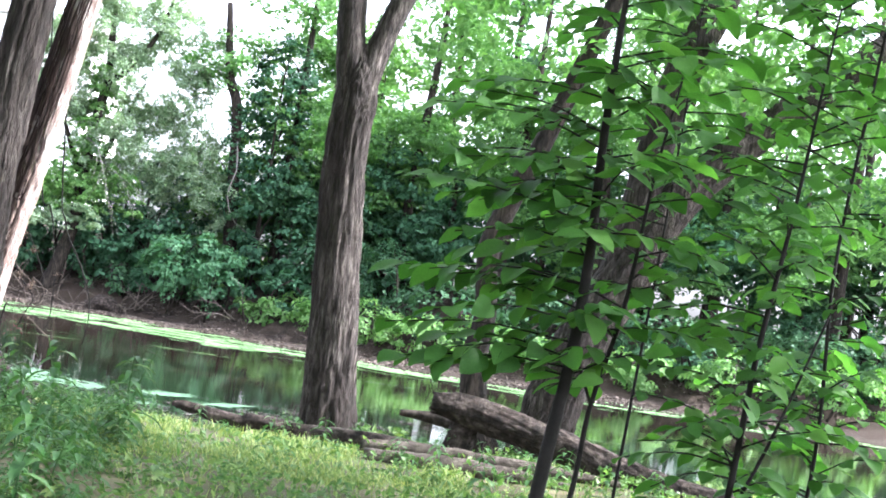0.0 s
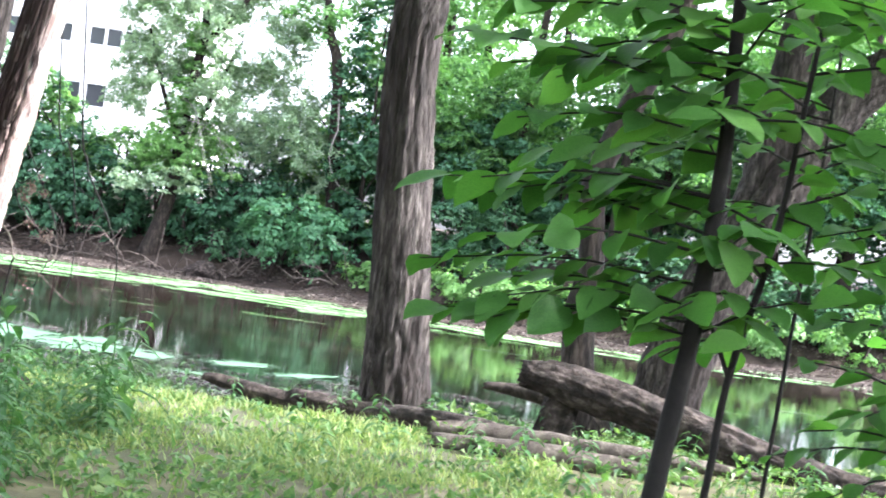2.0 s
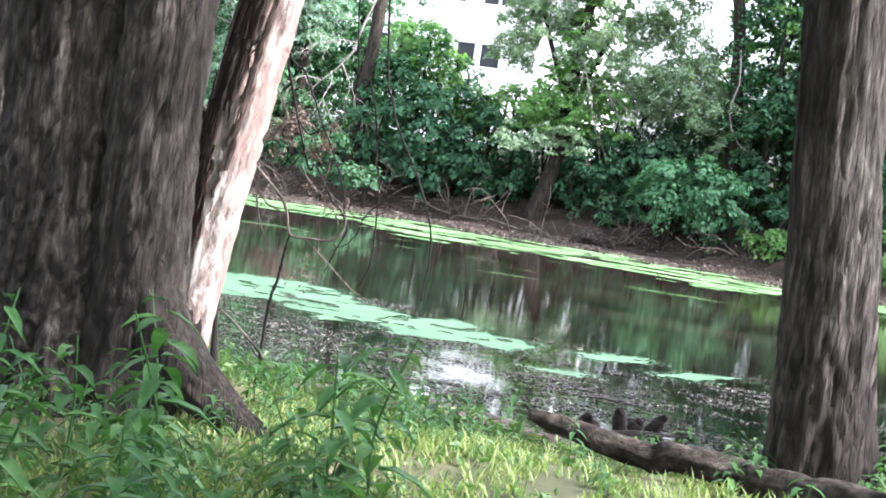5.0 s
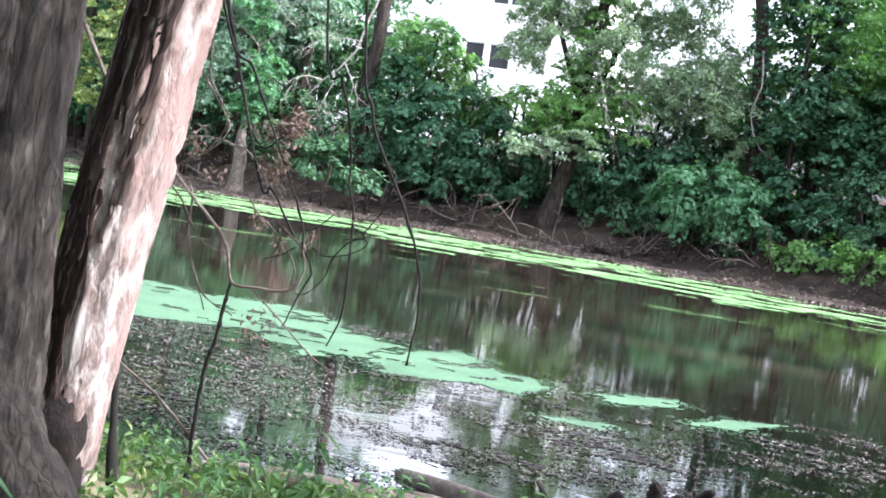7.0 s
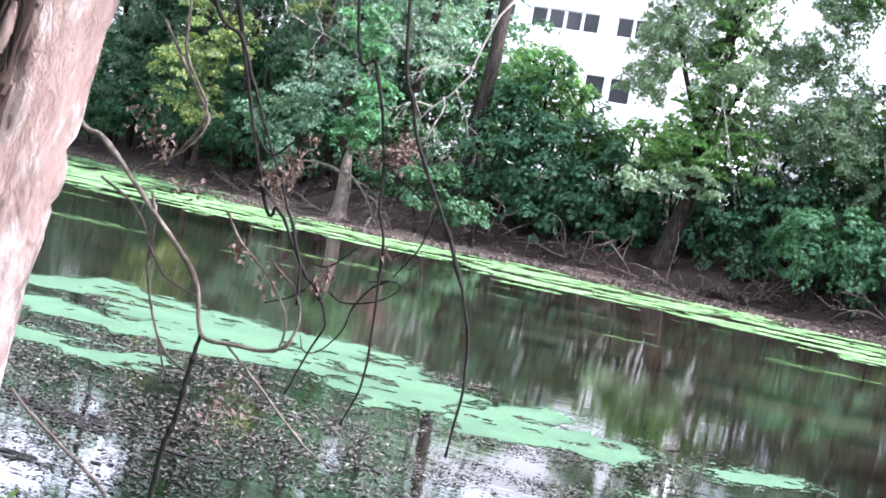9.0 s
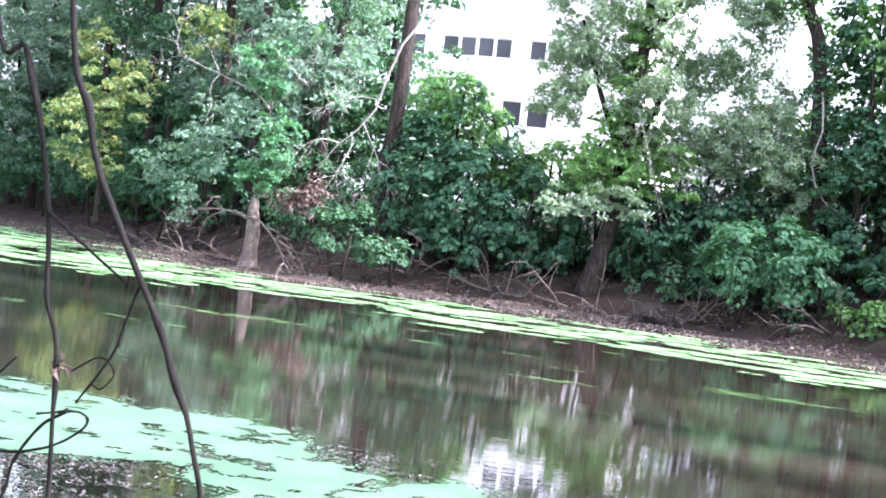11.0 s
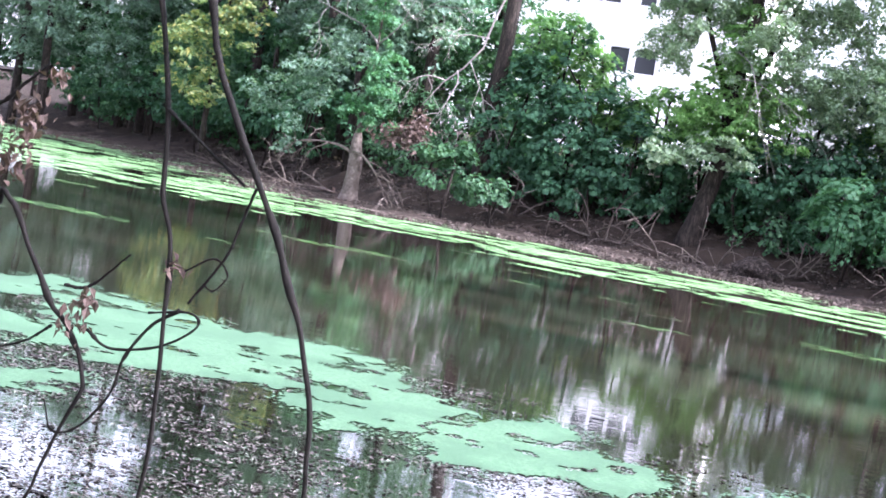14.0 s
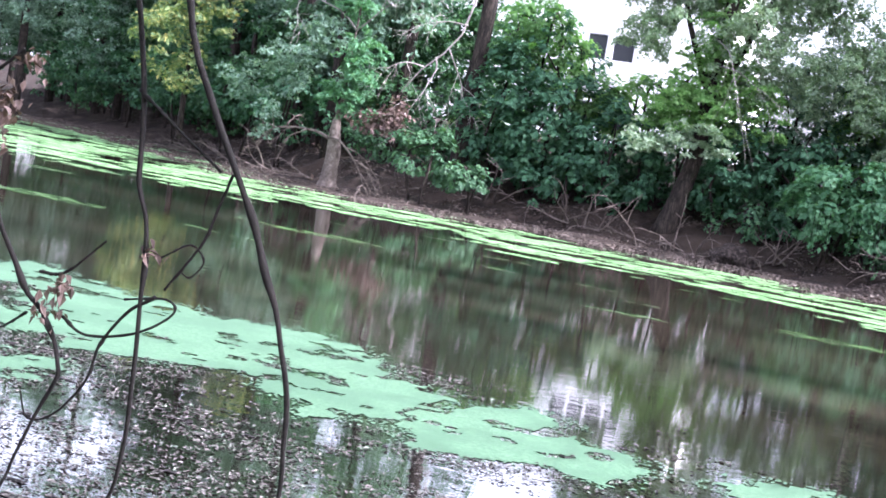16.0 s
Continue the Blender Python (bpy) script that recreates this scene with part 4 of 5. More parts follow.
vine_mound("high dark green wall of vine leaves over the bank", [(-5.2, 48.0, 3.6, 2.1, 1.6, 2.6), (-4.0, 47.6, 2.6, 2.0, 1.5, 2.0), (-2.4, 47.6, 2.4, 1.8, 1.4, 1.7), (-6.3, 48.2, 2.9, 1.5, 1.4, 2.1)], 41, 80)
vine_mound("bright climbing vine shoots above the wall of leaves", [(-4.9, 49, 5.0, 1.0, 1.0, 1.3), (-4.3, 48.6, 4.9, 0.5, 0.5, 1.2), (-2.2, 48.6, 3.9, 1.3, 1.0, 1.0)], 42, 80, 0.17, M_LIGHTLEAF, 0.25)
vine_mound("dark vine leaves beneath the tall silvery tree", [(1.9, 47.2, 2.3, 2.0, 1.2, 1.6), (3.4, 47.6, 2.8, 1.7, 1.4, 1.6), (0.3, 48.2, 2.6, 1.6, 1.2, 1.5)], 43, 70)
vine_mound("umbrella-shaped mound of vine leaves hanging to the mud", [(5.3, 44.3, 2.35, 1.7, 1.0, 0.8), (4.5, 44.5, 1.8, 1.2, 0.9, 0.7), (6.3, 44.0, 1.8, 1.0, 0.8, 0.7)], 44, 110, 0.19, M_MINT)
vine_mound("dark bushy vines on the shaded slope", [(8.2, 46.5, 3.6, 2.0, 1.8, 2.4), (10.6, 45.0, 3.0, 2.2, 1.8, 2.2), (7.5, 46.8, 6.0, 1.3, 1.3, 2.4), (7.4, 46.6, 9.0, 1.3, 1.2, 2.0)], 45, 75)
vine_mound("fresh green low bush at the toe of the bank", [(8.4, 43.4, 0.9, 1.4, 0.8, 0.6), (10.2, 42.0, 0.9, 1.2, 0.8, 0.6), (13.5, 39.6, 0.9, 1.6, 0.8, 0.6), (11.8, 40.6, 1.0, 1.1, 0.8, 0.8), (15.6, 38.9, 1.0, 1.3, 0.8, 0.7), (18.0, 38.4, 1.0, 1.4, 0.8, 0.8), (20.6, 38.0, 1.0, 1.4, 0.8, 0.7), (23.5, 37.6, 1.1, 1.6, 0.8, 0.8), (27, 37.2, 1.1, 1.8, 0.8, 0.8)], 46, 120, 0.15, M_LIGHTLEAF, 0.1)


vine_mound("sunlit light green bush behind the mound of vines", [(6.3, 48.2, 5.0, 1.3, 1.1, 1.6), (5.4, 48.6, 3.9, 1.5, 1.2, 1.4), (4.3, 49.0, 3.6, 1.4, 1.0, 1.2), (7.0, 48.6, 3.4, 1.2, 1.0, 1.4), (4.9, 48.8, 5.6, 1.1, 1.0, 1.3), (6.4, 48.6, 6.9, 1.0, 0.9, 1.3)], 50, 90, 0.17, M_LIGHTLEAF, 0.25)


vine_mound("bright vine shoots climbing before the white building", [(-5.2, 48.6, 5.8, 0.8, 0.9, 1.2), (-3.3, 48.6, 4.0, 0.9, 0.8, 0.9), (-6.4, 48.8, 5.7, 0.8, 0.9, 1.1), (-1.7, 48.7, 4.2, 1.2, 0.9, 1.0), (-0.6, 48.7, 4.6, 0.9, 0.8, 1.0)], 59, 90, 0.17, M_GREENLEAF, 0.2)
vine_mound("drooping grey-green foliage behind the silvery tree", [(2.3, 48.6, 3.9, 1.7, 1.0, 1.7), (4.0, 48.9, 4.4, 1.4, 1.0, 1.5), (1.0, 48.8, 3.8, 1.2, 1.0, 1.4), (3.2, 49.0, 5.6, 1.2, 0.9, 1.1), (5.2, 49.0, 4.7, 1.2, 0.9, 1.1)], 57, 90, 0.16, M_BLUEGREEN, 0.2)


def hanging_strands():
    t = thing("hanging_vines", (5.2, 43.5, 1.45), "leafy vine strands hanging over the dark bank", "climbing vine", "vines on the far bank")
    r = np.random.default_rng(6)
    for k in range(9):
        x = r.uniform(-0.8, 1.2)
        ln = r.uniform(0.7, 1.5)
        P = np.array([(x + r.normal(0, 0.06), r.normal(0, 0.05) - 0.2, 0.4 - u * ln) for u in np.linspace(0, 1, 26)])
        V, F = leaf_arrays(P, 0.13, 0.9, None, 0, 1.0, 0.8, k)
        v, f = tube([(x, -0.2, 0.42, 0.01), (x, -0.2, 0.4 - ln * 0.5, 0.008), (x, -0.2, 0.4 - ln, 0.005)], 5, 6)
        st = part("strand", mesh_of("strand", v, f, M_TWIG), t)
        tagged(part("leaves", mesh_of("leaves", V, F, M_MINT), st), kind="stuff")


hanging_strands()

# trunk wrapped in leaves with the bleached dead limb
far_tree("tree", "dark upright trunk with a bleached dead limb", [
    [(-7.3, 47.6, 1.0, 0.30), (-7.25, 47.6, 3, 0.26), (-7.1, 47.6, 6, 0.23), (-7.0, 47.6, 9, 0.2), (-6.8, 47.6, 14, 0.1)]],
    [(([(-8.4, 48.5, 11.5, 1.6, 1.4, 1.5), (-9.6, 48.5, 9.8, 1.6, 1.4, 1.3)], 50, 0.17, M_DARKLEAF, 51), dict(gap=0.3))],
    limbs=[([[(-6.9, 47.5, 10.2, 0.04), (-6.3, 46.9, 8.8, 0.038), (-6.35, 46.6, 8.0, 0.037), (-7.0, 46.5, 7.1, 0.036), (-7.25, 46.5, 5.75, 0.034), (-7.75, 46.5, 4.9, 0.03), (-8.45, 46.4, 4.25, 0.024), (-9.05, 46.3, 3.4, 0.018)]]
            + twigs((-7.75, 46.5, 4.9), (0.5, -0.1, -0.9), 2.0, 0.026, 2, 12, -0.5) + twigs((-8.45, 46.4, 4.25), (-0.9, -0.2, 0.15), 1.5, 0.024, 2, 13, -0.7) + twigs((-8.1, 46.4, 4.6), (0.25, -0.2, -0.7), 2.0, 0.026, 2, 14, -0.2) + twigs((-7.25, 46.5, 5.7), (-0.8, -0.2, 0.1), 1.6, 0.022, 2, 15, -0.5), M_PALE)])

far_tree("tree", "dark leaning trunk wrapped in vines before the sky", [
    [(6.4, 47.0, 1.2, 0.3), (6.2, 46.7, 3.5, 0.26), (6.0, 46.4, 5.8, 0.22), (5.75, 46.2, 8.2, 0.19), (5.3, 46.2, 9.4, 0.17), (4.9, 46.2, 12, 0.1)]],
    [(([(6.1, 46.3, 5.2, 0.45, 0.4, 1.3), (5.9, 46.2, 7.4, 0.4, 0.35, 1.0)], 150, 0.15, M_IVY, 58), dict(gap=0.2, shell=0.4, clump=(0.2, 0.9)))],
    limbs=[([[(6.0, 46.0, 6.9, 0.03), (6.15, 45.8, 5.8, 0.028), (5.95, 45.8, 4.9, 0.025), (6.4, 45.8, 3.9, 0.02), (7.4, 45.8, 3.4, 0.012)]], M_DEADGREY)])

# snag at the water with a fresh green shoot
far_tree("tree", "ragged waterside stump sprouting light green shoots", [
    [(-10.6, 45.3, 0.0, 0.36), (-10.58, 45.3, 0.5, 0.24), (-10.55, 45.3, 1.2, 0.22), (-10.6, 45.3, 1.9, 0.17), (-10.6, 45.4, 2.6, 0.07), (-10.5, 45.4, 4.0, 0.045), (-10.4, 45.4, 6.6, 0.03)]],
    [(([(-10.3, 45.1, 3.0, 0.85, 0.6, 0.9), (-10.0, 45.2, 4.2, 0.8, 0.6, 0.8), (-10.4, 45.4, 5.6, 0.7, 0.6, 0.6), (-10.9, 45.2, 6.6, 1.2, 0.8, 0.5)], 130, 0.17, M_MINT, 52), dict(gap=0.2, shell=0.15, clump=(0.28, 0.6))),
     (([(-13.2, 45.8, 3.5, 1.6, 1.0, 0.8), (-12.1, 45.6, 4.6, 1.3, 1.0, 0.9), (-14.4, 46, 2.9, 0.9, 0.8, 0.6), (-13.3, 45.4, 2.0, 0.5, 0.5, 0.7)], 95, 0.15, M_BLUEGREEN, 53), dict(gap=0.2, shell=0.15, clump=(0.34, 0.5))),
     (([(-8.9, 44.9, 2.3, 1.1, 0.5, 0.45), (-8.4, 44.9, 2.7, 0.4, 0.4, 0.5), (-11.0, 45.0, 0.7, 0.3, 0.3, 0.6)], 80, 0.18, M_BROWNLEAF, 54), dict(gap=0.3, shell=0.1))],
    limbs=[(twigs((-10.75, 45.2, 1.6), (-1, -0.2, 0.9), 2.2, 0.06, 2, 21, -0.6), M_DEAD), (twigs((-10.75, 45.2, 1.6), (1, -0.2, 0.5), 2.4, 0.05, 2, 22, -0.8), M_DEAD),
           (twigs((-10.4, 45.3, 5.0), (-0.9, -0.3, 0.8), 3.4, 0.03, 2, 23, 0.1), M_DEADGREY), (twigs((-10.4, 45.3, 5.0), (0.7, -0.3, 0.9), 2.6, 0.028, 2, 24, 0.2), M_DEADGREY)], bark=M_DEAD)
vine_mound("grey-green bush leaning over the mud", [(-7.2, 45.2, 1.5, 1.1, 0.8, 0.7), (-6.2, 45.4, 1.1, 0.8, 0.6, 0.5)], 47, 110, 0.17, M_DARKLEAF, 0.2)

far_tree("tree", "small drooping tree with yellowing leaves", [
    [(-19.9, 50.9, 0.6, 0.12), (-19.7, 50.6, 2.2, 0.1), (-19.5, 50.4, 4.5, 0.07), (-19.0, 50.4, 7.5, 0.03)]],
    [(([(-20.6, 50, 4.2, 1.5, 1.0, 1.2), (-18.9, 50, 5.4, 1.5, 1.0, 1.2), (-19.6, 50, 3.0, 1.0, 0.7, 0.8)], 90, 0.2, M_YELLOW, 55), dict(gap=0.2, shell=0.2, clump=(0.34, 0.6))),
     (([(-15.6, 50, 7.8, 1.0, 0.9, 0.9), (-20.8, 51, 7.2, 0.9, 0.8, 0.8)], 80, 0.2, M_YELLOW, 56), dict(gap=0.2, shell=0.2, clump=(0.34, 0.6)))])

def woods(name, label, rows, seed, mats, size=0.205, dens=47, gap=0.24):
    """A belt of trees along a line: each tree is a thing of its own with a trunk and a crown."""
    r = np.random.default_rng(seed)
    for i, (x, y, h) in enumerate(rows):
        g = ground_z(x, y)
        t = thing(name, (x, y, g), label, "tree", "trees on the far bank")
        lean = r.uniform(-0.6, 0.6)
        trunk_part("trunk", t, [(x, y, g - 0.2, 0.24), (x + lean * 0.3, y, g + h * 0.3, 0.19), (x + lean, y, g + h * 0.7, 0.12), (x + lean, y, g + h, 0.04)], M_BARK_DARK, 10, 14, 0.1, 6, i)
        bl = []
        for k in range(7 + max(0, int((h - 13) * 1.3))):
            u = r.uniform(0.18, 0.95)
            s = 1.0 + 0.9 * math.sin(math.pi * min(1, u + 0.1))
            bl.append((x + lean * u + r.normal(0, 1.2), y + r.normal(0, 0.8), g + h * u, s * r.uniform(0.8, 1.25), s * 0.9, s * r.uniform(0.6, 1.0)))
        crown_part(t, bl, dens, size, mats[i % len(mats)], seed * 31 + i, gap=gap, shell=0.3, clump=(0.55, 0.5))


woods("tree", "dense leafy tree on the shaded far bank", [(-13.5, 50.5, 19), (-16.2, 53, 20), (-11.2, 50.8, 13), (-22.0, 57.5, 20), (-26, 60, 20), (-30.5, 62.5, 20), (-35, 66, 17), (-20.5, 60, 15), (-41, 70, 17), (-47, 74, 18), (-40, 64, 17), (-45, 68, 18), (-52, 72, 18), (-37, 62.5, 16), (-33, 63.5, 15), (-39, 67.5, 15), (-18.5, 58, 22), (-24, 62, 22), (-12.5, 55, 20)], 61, [M_BLUEGREEN, M_BLUEGREEN, M_BLUEGREEN, M_DARKLEAF], gap=0.33)
woods("tree", "tall green tree standing over the far bank", [(7.9, 47.2, 14), (9.4, 49.5, 15), (12.5, 45.5, 14), (16, 43, 13), (19.5, 42.5, 14), (23.5, 42, 13), (27.5, 41, 14), (32, 40, 13), (14.0, 50, 16), (21, 48, 16), (37, 39, 13), (28, 48, 16)], 62, [M_GREENLEAF], size=0.2, dens=54, gap=0.16)
woods("tree", "leafy tree farther back behind the far bank", [(-14, 57, 14), (-19, 62, 16), (-11.5, 58, 10), (11, 54, 14), (16.5, 53, 16), (24, 52, 17), (31, 50, 17), (38, 48, 16), (34, 44, 15), (45, 42, 15), (9.0, 60, 10)], 63, [M_DARKLEAF, M_LIGHTLEAF], size=0.28, dens=26)
vine_mound("leafy undergrowth along the foot of the bank", [(14.5, 41.0, 1.6, 2.2, 1.0, 1.3), (18.0, 39.8, 1.6, 2.4, 1.0, 1.3), (22.0, 39.0, 1.6, 2.6, 1.0, 1.4), (26.5, 38.4, 1.7, 2.6, 1.0, 1.4), (31.5, 38, 1.7, 3, 1.0, 1.4)], 48, 46, 0.2, M_DARKLEAF, 0.15)
vine_mound("dark shrubs hanging over the hollow bank", [(-14.5, 49.8, 2.4, 2.0, 1.0, 1.2), (-18.5, 53.2, 2.5, 2.2, 1.0, 1.2), (-23, 57.3, 2.6, 2.6, 1.0, 1.3), (-28, 60.2, 2.6, 3, 1.0, 1.3), (-34, 63.5, 2.7, 3, 1.2, 1.4)], 49, 46, 0.2, M_IVY, 0.15)


def slope_growth():
    """Shrubs and creepers on the slope above the mud, of uneven height and with bare stretches."""
    r = np.random.default_rng(33)
    x, k = -40.0, 0
    while x < 36:
        bare = -7.5 < x < 1.5 or x < -13
        y = interp(x, FAR_TOE) + (r.uniform(2.6, 3.6) if bare else r.uniform(1.2, 2.9))
        z = ground_z(x, y)
        bl = [(x, y, z + r.uniform(0.2, 0.7), r.uniform(0.8, 1.6), r.uniform(0.5, 0.9), r.uniform(0.4, 1.0))]
        if r.random() < 0.75:
            bl.append((x + r.uniform(-.8, .8), y + r.uniform(0.8, 1.8), z + r.uniform(0.9, 2.0), r.uniform(1.0, 1.7), 0.9, r.uniform(0.7, 1.4)))
        vine_mound("shaded creeper and shrubs on the muddy slope", bl, 200 + k, 85, r.uniform(0.13, 0.19), (M_IVY, M_DARKLEAF, M_LIGHTLEAF if x > -9 else M_IVY, M_IVY, M_DARKLEAF)[int(r.integers(5))], 0.28)
        x += r.uniform(1.2, 2.6)
        k += 1
    woods("shrub", "leafy shrub filling the gaps under the tall trees", [(9.5, 47, 5), (12, 46, 5.5), (14.5, 45, 5), (17.5, 44, 6), (20.5, 44, 5.5), (23.5, 43, 6), (27, 43, 6), (31, 42, 6), (35, 41, 6), (40, 41, 7), (-9.5, 52, 5), (-12.5, 53, 6), (-15, 52.5, 7), (-18.5, 56, 8), (-21.5, 58.5, 8), (-25, 61, 8), (-29, 63, 9), (-34, 67, 9), (-24, 66, 12), (-20, 56.5, 5), (-23.5, 59.5, 5), (-27, 61, 5.5), (-31.5, 63, 6), (-37, 66.5, 7), (-43, 70, 8), (-26, 64, 8), (-32, 68, 10), (13, 49, 7), (16, 48, 7.5), (18.5, 47, 7), (22, 46.5, 7), (26, 46, 7), (30, 45, 7.5), (11, 50, 6), (36, 45, 8)], 64, [M_DARKLEAF, M_DARKLEAF, M_IVY], size=0.22, dens=40)


slope_growth()


def bank_roots():
    r = np.random.default_rng(9)
    spots = [(-0.6, 45.6), (-17.5, 50.8), (-14.5, 48.6), (-20.5, 53.3), (2.2, 44.6), (-3.2, 46.3), (-5.5, 46.8), (0.8, 45.3), (3.6, 44.8), (-8.0, 47.2), (-2.0, 45.6), (7.2, 43.4), (-12.6, 47.9)]
    for i, (x, y) in enumerate(spots):
        z = ground_z(x, y)
        t = thing("dead_branch", (x, y, z), "bare dead roots and sticks lying on the mud", "branch", "dead branches on the far bank")
        for k in range(4):
            part("stick", tubes_mesh("stick", twigs((r.uniform(-.5, .5), r.uniform(-.2, .2), 0.05), (r.normal(0, 1), -0.3, r.uniform(0.1, 0.8)), r.uniform(0.8, 1.7), 0.035, 1, 70 + 5 * i + k, -0.2, 0.6, 1), M_DEAD, 5, 7), t)
    x, y = 2.3, 44.4
    t = thing("stump", (x, y, ground_z(x, y) - 0.05), "brown rotten stump on the muddy bank", "stump")
    v, f = tube([(-0.35, 0, 0.05, 0.3), (0, 0, 0.3, 0.34), (0.35, 0, 0.22, 0.3), (0.6, 0.05, 0.0, 0.2)], 24, 18, 0.45, 6, 3)
    part("wood", mesh_of("wood", v, f, M_LOG, True), t)


bank_roots()


# ---- saplings beside the walk ----
def heart_leaf(seed):
    r = np.random.default_rng(seed)
    us = [0, 0.03, 0.16, 0.38, 0.62, 0.84, 0.94, 1.0]
    ws = [0.0, 0.13, 0.27, 0.335, 0.29, 0.15, 0.06, 0.0]
    V, F = [], []
    for u, w in zip(us, ws):
        sag = -0.22 * u * u + r.normal(0, 0.012)
        for s in (-1, -0.5, 0, 0.5, 1):
            V.append((u - 0.06 * abs(s) * (1 - u), s * w, sag + 0.10 * abs(s) * w * 2 + r.normal(0, 0.008)))
    for i in range(len(us) - 1):
        for k in range(4):
            F.append((i * 5 + k, i * 5 + k + 1, (i + 1) * 5 + k + 1, (i + 1) * 5 + k))
    return mesh_of("leaf", V, F, M_SAPLEAF, True)


LEAVES = [heart_leaf(i) for i in range(4)]


def sapling(base, label, stems, sprays, seed, size=(0.13, 0.22), n=9):
    """stems: lines of (x, y, z, r); sprays: (start, end) of leafy twigs."""
    t = thing("sapling", base, label, "sapling", "saplings beside the walk")
    o = Vector(base)
    r = np.random.default_rng(seed)
    for i, s in enumerate(stems):
        v, f = tube([(p[0] - o.x, p[1] - o.y, p[2] - o.z, p[3]) for p in s], 10, 24, 0.08, 5, i)
        part("stem", mesh_of("stem", v, f, M_TWIG, True), t)
    for a, b in sprays:
        a, b = Vector(a) - o, Vector(b) - o
        mid = (a + b) / 2 + Vector((0, 0, 0.06))
        tw = part("twig", tubes_mesh("twig", [[(*a, 0.007), (*mid, 0.005), (*b, 0.003)]], M_TWIG, 5, 6), t)
        d = (b - a).normalized()
        cnt = max(3, int(n * (b - a).length))
        for k in range(cnt):
            u = (k + 0.6) / cnt
            p = a.lerp(b, u) + Vector((0, 0, 0.06 * 4 * u * (1 - u)))
            side = Vector((-d.y, d.x, 0)).normalized() * (1 if k % 2 else -1)
            way = (d * 0.6 + side * r.uniform(0.5, 1.0) + Vector((0, 0, r.uniform(-0.5, 0.05)))).normalized()
            nor = Vector((r.normal(0, 0.35), r.normal(0, 0.35), 1))
            y = nor.cross(way).normalized()
            z = way.cross(y)
            m = Matrix((way, y, z)).transposed().to_4x4()
            sc = r.uniform(*size)
            part("leaf", LEAVES[int(r.integers(4))], tw, "", Matrix.Translation(p) @ m @ Matrix.Diagonal((sc, sc, sc, 1)))
    return t


def spray_fan(stem, z_lo, z_hi, n, reach, seed, side=(-1, 1)):
    r = np.random.default_rng(seed)
    out = []
    for k in range(n):
        z = z_lo + (z_hi - z_lo) * (k + r.uniform(0, 0.8)) / n
        zs = [p[2] for p in stem]
        x, y = float(np.interp(z, zs, [p[0] for p in stem])), float(np.interp(z, zs, [p[1] for p in stem]))
        a = r.uniform(0, 6.28)
        ln = reach * r.uniform(0.6, 1.1)
        sx = math.cos(a)
        if not side[0] <= sx <= side[1]:
            sx = -sx
        out.append(((x, y, z), (x + ln * sx, y + 0.7 * ln * math.sin(a), z + r.uniform(-0.12, 0.22))))
    return out


def left_reach(stem, n, seed):
    """Leafy twigs that reach towards the open side of the path."""
    r = np.random.default_rng(seed)
    out = []
    for k in range(n):
        z = 1.7 + 1.75 * (k + r.uniform(0, 0.9)) / n
        x = float(np.interp(z, [p[2] for p in stem], [p[0] for p in stem]))
        out.append(((x, 0.4, z), (x - r.uniform(0.65, 1.08), 0.4 + r.uniform(-0.6, 0.5), z + r.uniform(-0.1, 0.15))))
    return out


STEM_1 = [(12.66, 0.4, 0.6, 0.045), (12.72, 0.4, 1.3, 0.041), (12.78, 0.4, 1.9, 0.035), (12.80, 0.4, 2.5, 0.03), (12.78, 0.4, 3.3, 0.024), (12.8, 0.4, 4.6, 0.012)]
STEM_2 = [(12.84, 0.5, 0.6, 0.017), (12.92, 0.5, 1.2, 0.016), (12.95, 0.5, 1.66, 0.015), (13.06, 0.5, 2.25, 0.013), (13.12, 0.5, 3.0, 0.01), (13.2, 0.5, 3.6, 0.006)]
sapling((12.68, 0.4, 0.62), "slender dark sapling with broad heart-shaped leaves", [STEM_1], spray_fan(STEM_1, 1.75, 4.5, 22, 0.85, 1) + [((12.78, 0.4, 1.9 + 0.22 * k), (12.0 - 0.05 * (k % 3), 0.3 - 0.2 * (k % 2), 1.85 + 0.22 * k)) for k in range(6)] + left_reach(STEM_1, 12, 5), 1, (0.15, 0.25), 11)
sapling((12.80, 0.5, 0.62), "thin forked sapling with large bright leaves", [STEM_2, [(12.95, 0.5, 1.66, 0.010), (12.86, 0.5, 1.85, 0.008), (12.78, 0.48, 2.0, 0.006)]], spray_fan(STEM_2, 1.75, 3.6, 20, 0.75, 2), 2, (0.14, 0.23), 10)
STEM_3 = [(13.80, 0.6, 0.65, 0.024), (13.86, 0.6, 1.4, 0.02), (13.9, 0.6, 2.1, 0.017), (14.0, 0.6, 3.0, 0.012), (14.1, 0.6, 4.2, 0.006)]
sapling((13.80, 0.6, 0.62), "leafy sapling at the edge of the clearing", [STEM_3, [(13.86, 0.6, 1.1, 0.014), (14.05, 0.6, 1.6, 0.01), (14.3, 0.6, 2.4, 0.006)]], spray_fan(STEM_3, 0.95, 1.6, 14, 0.6, 13) + spray_fan(STEM_3, 1.35, 4.3, 44, 0.85, 3), 3, (0.11, 0.19), 11)


STEM_4 = [(14.8, 2.2, 0.65, 0.016), (14.85, 2.2, 1.6, 0.014), (14.8, 2.2, 2.8, 0.012), (14.9, 2.2, 4.2, 0.012), (15.0, 2.2, 5.4, 0.006)]
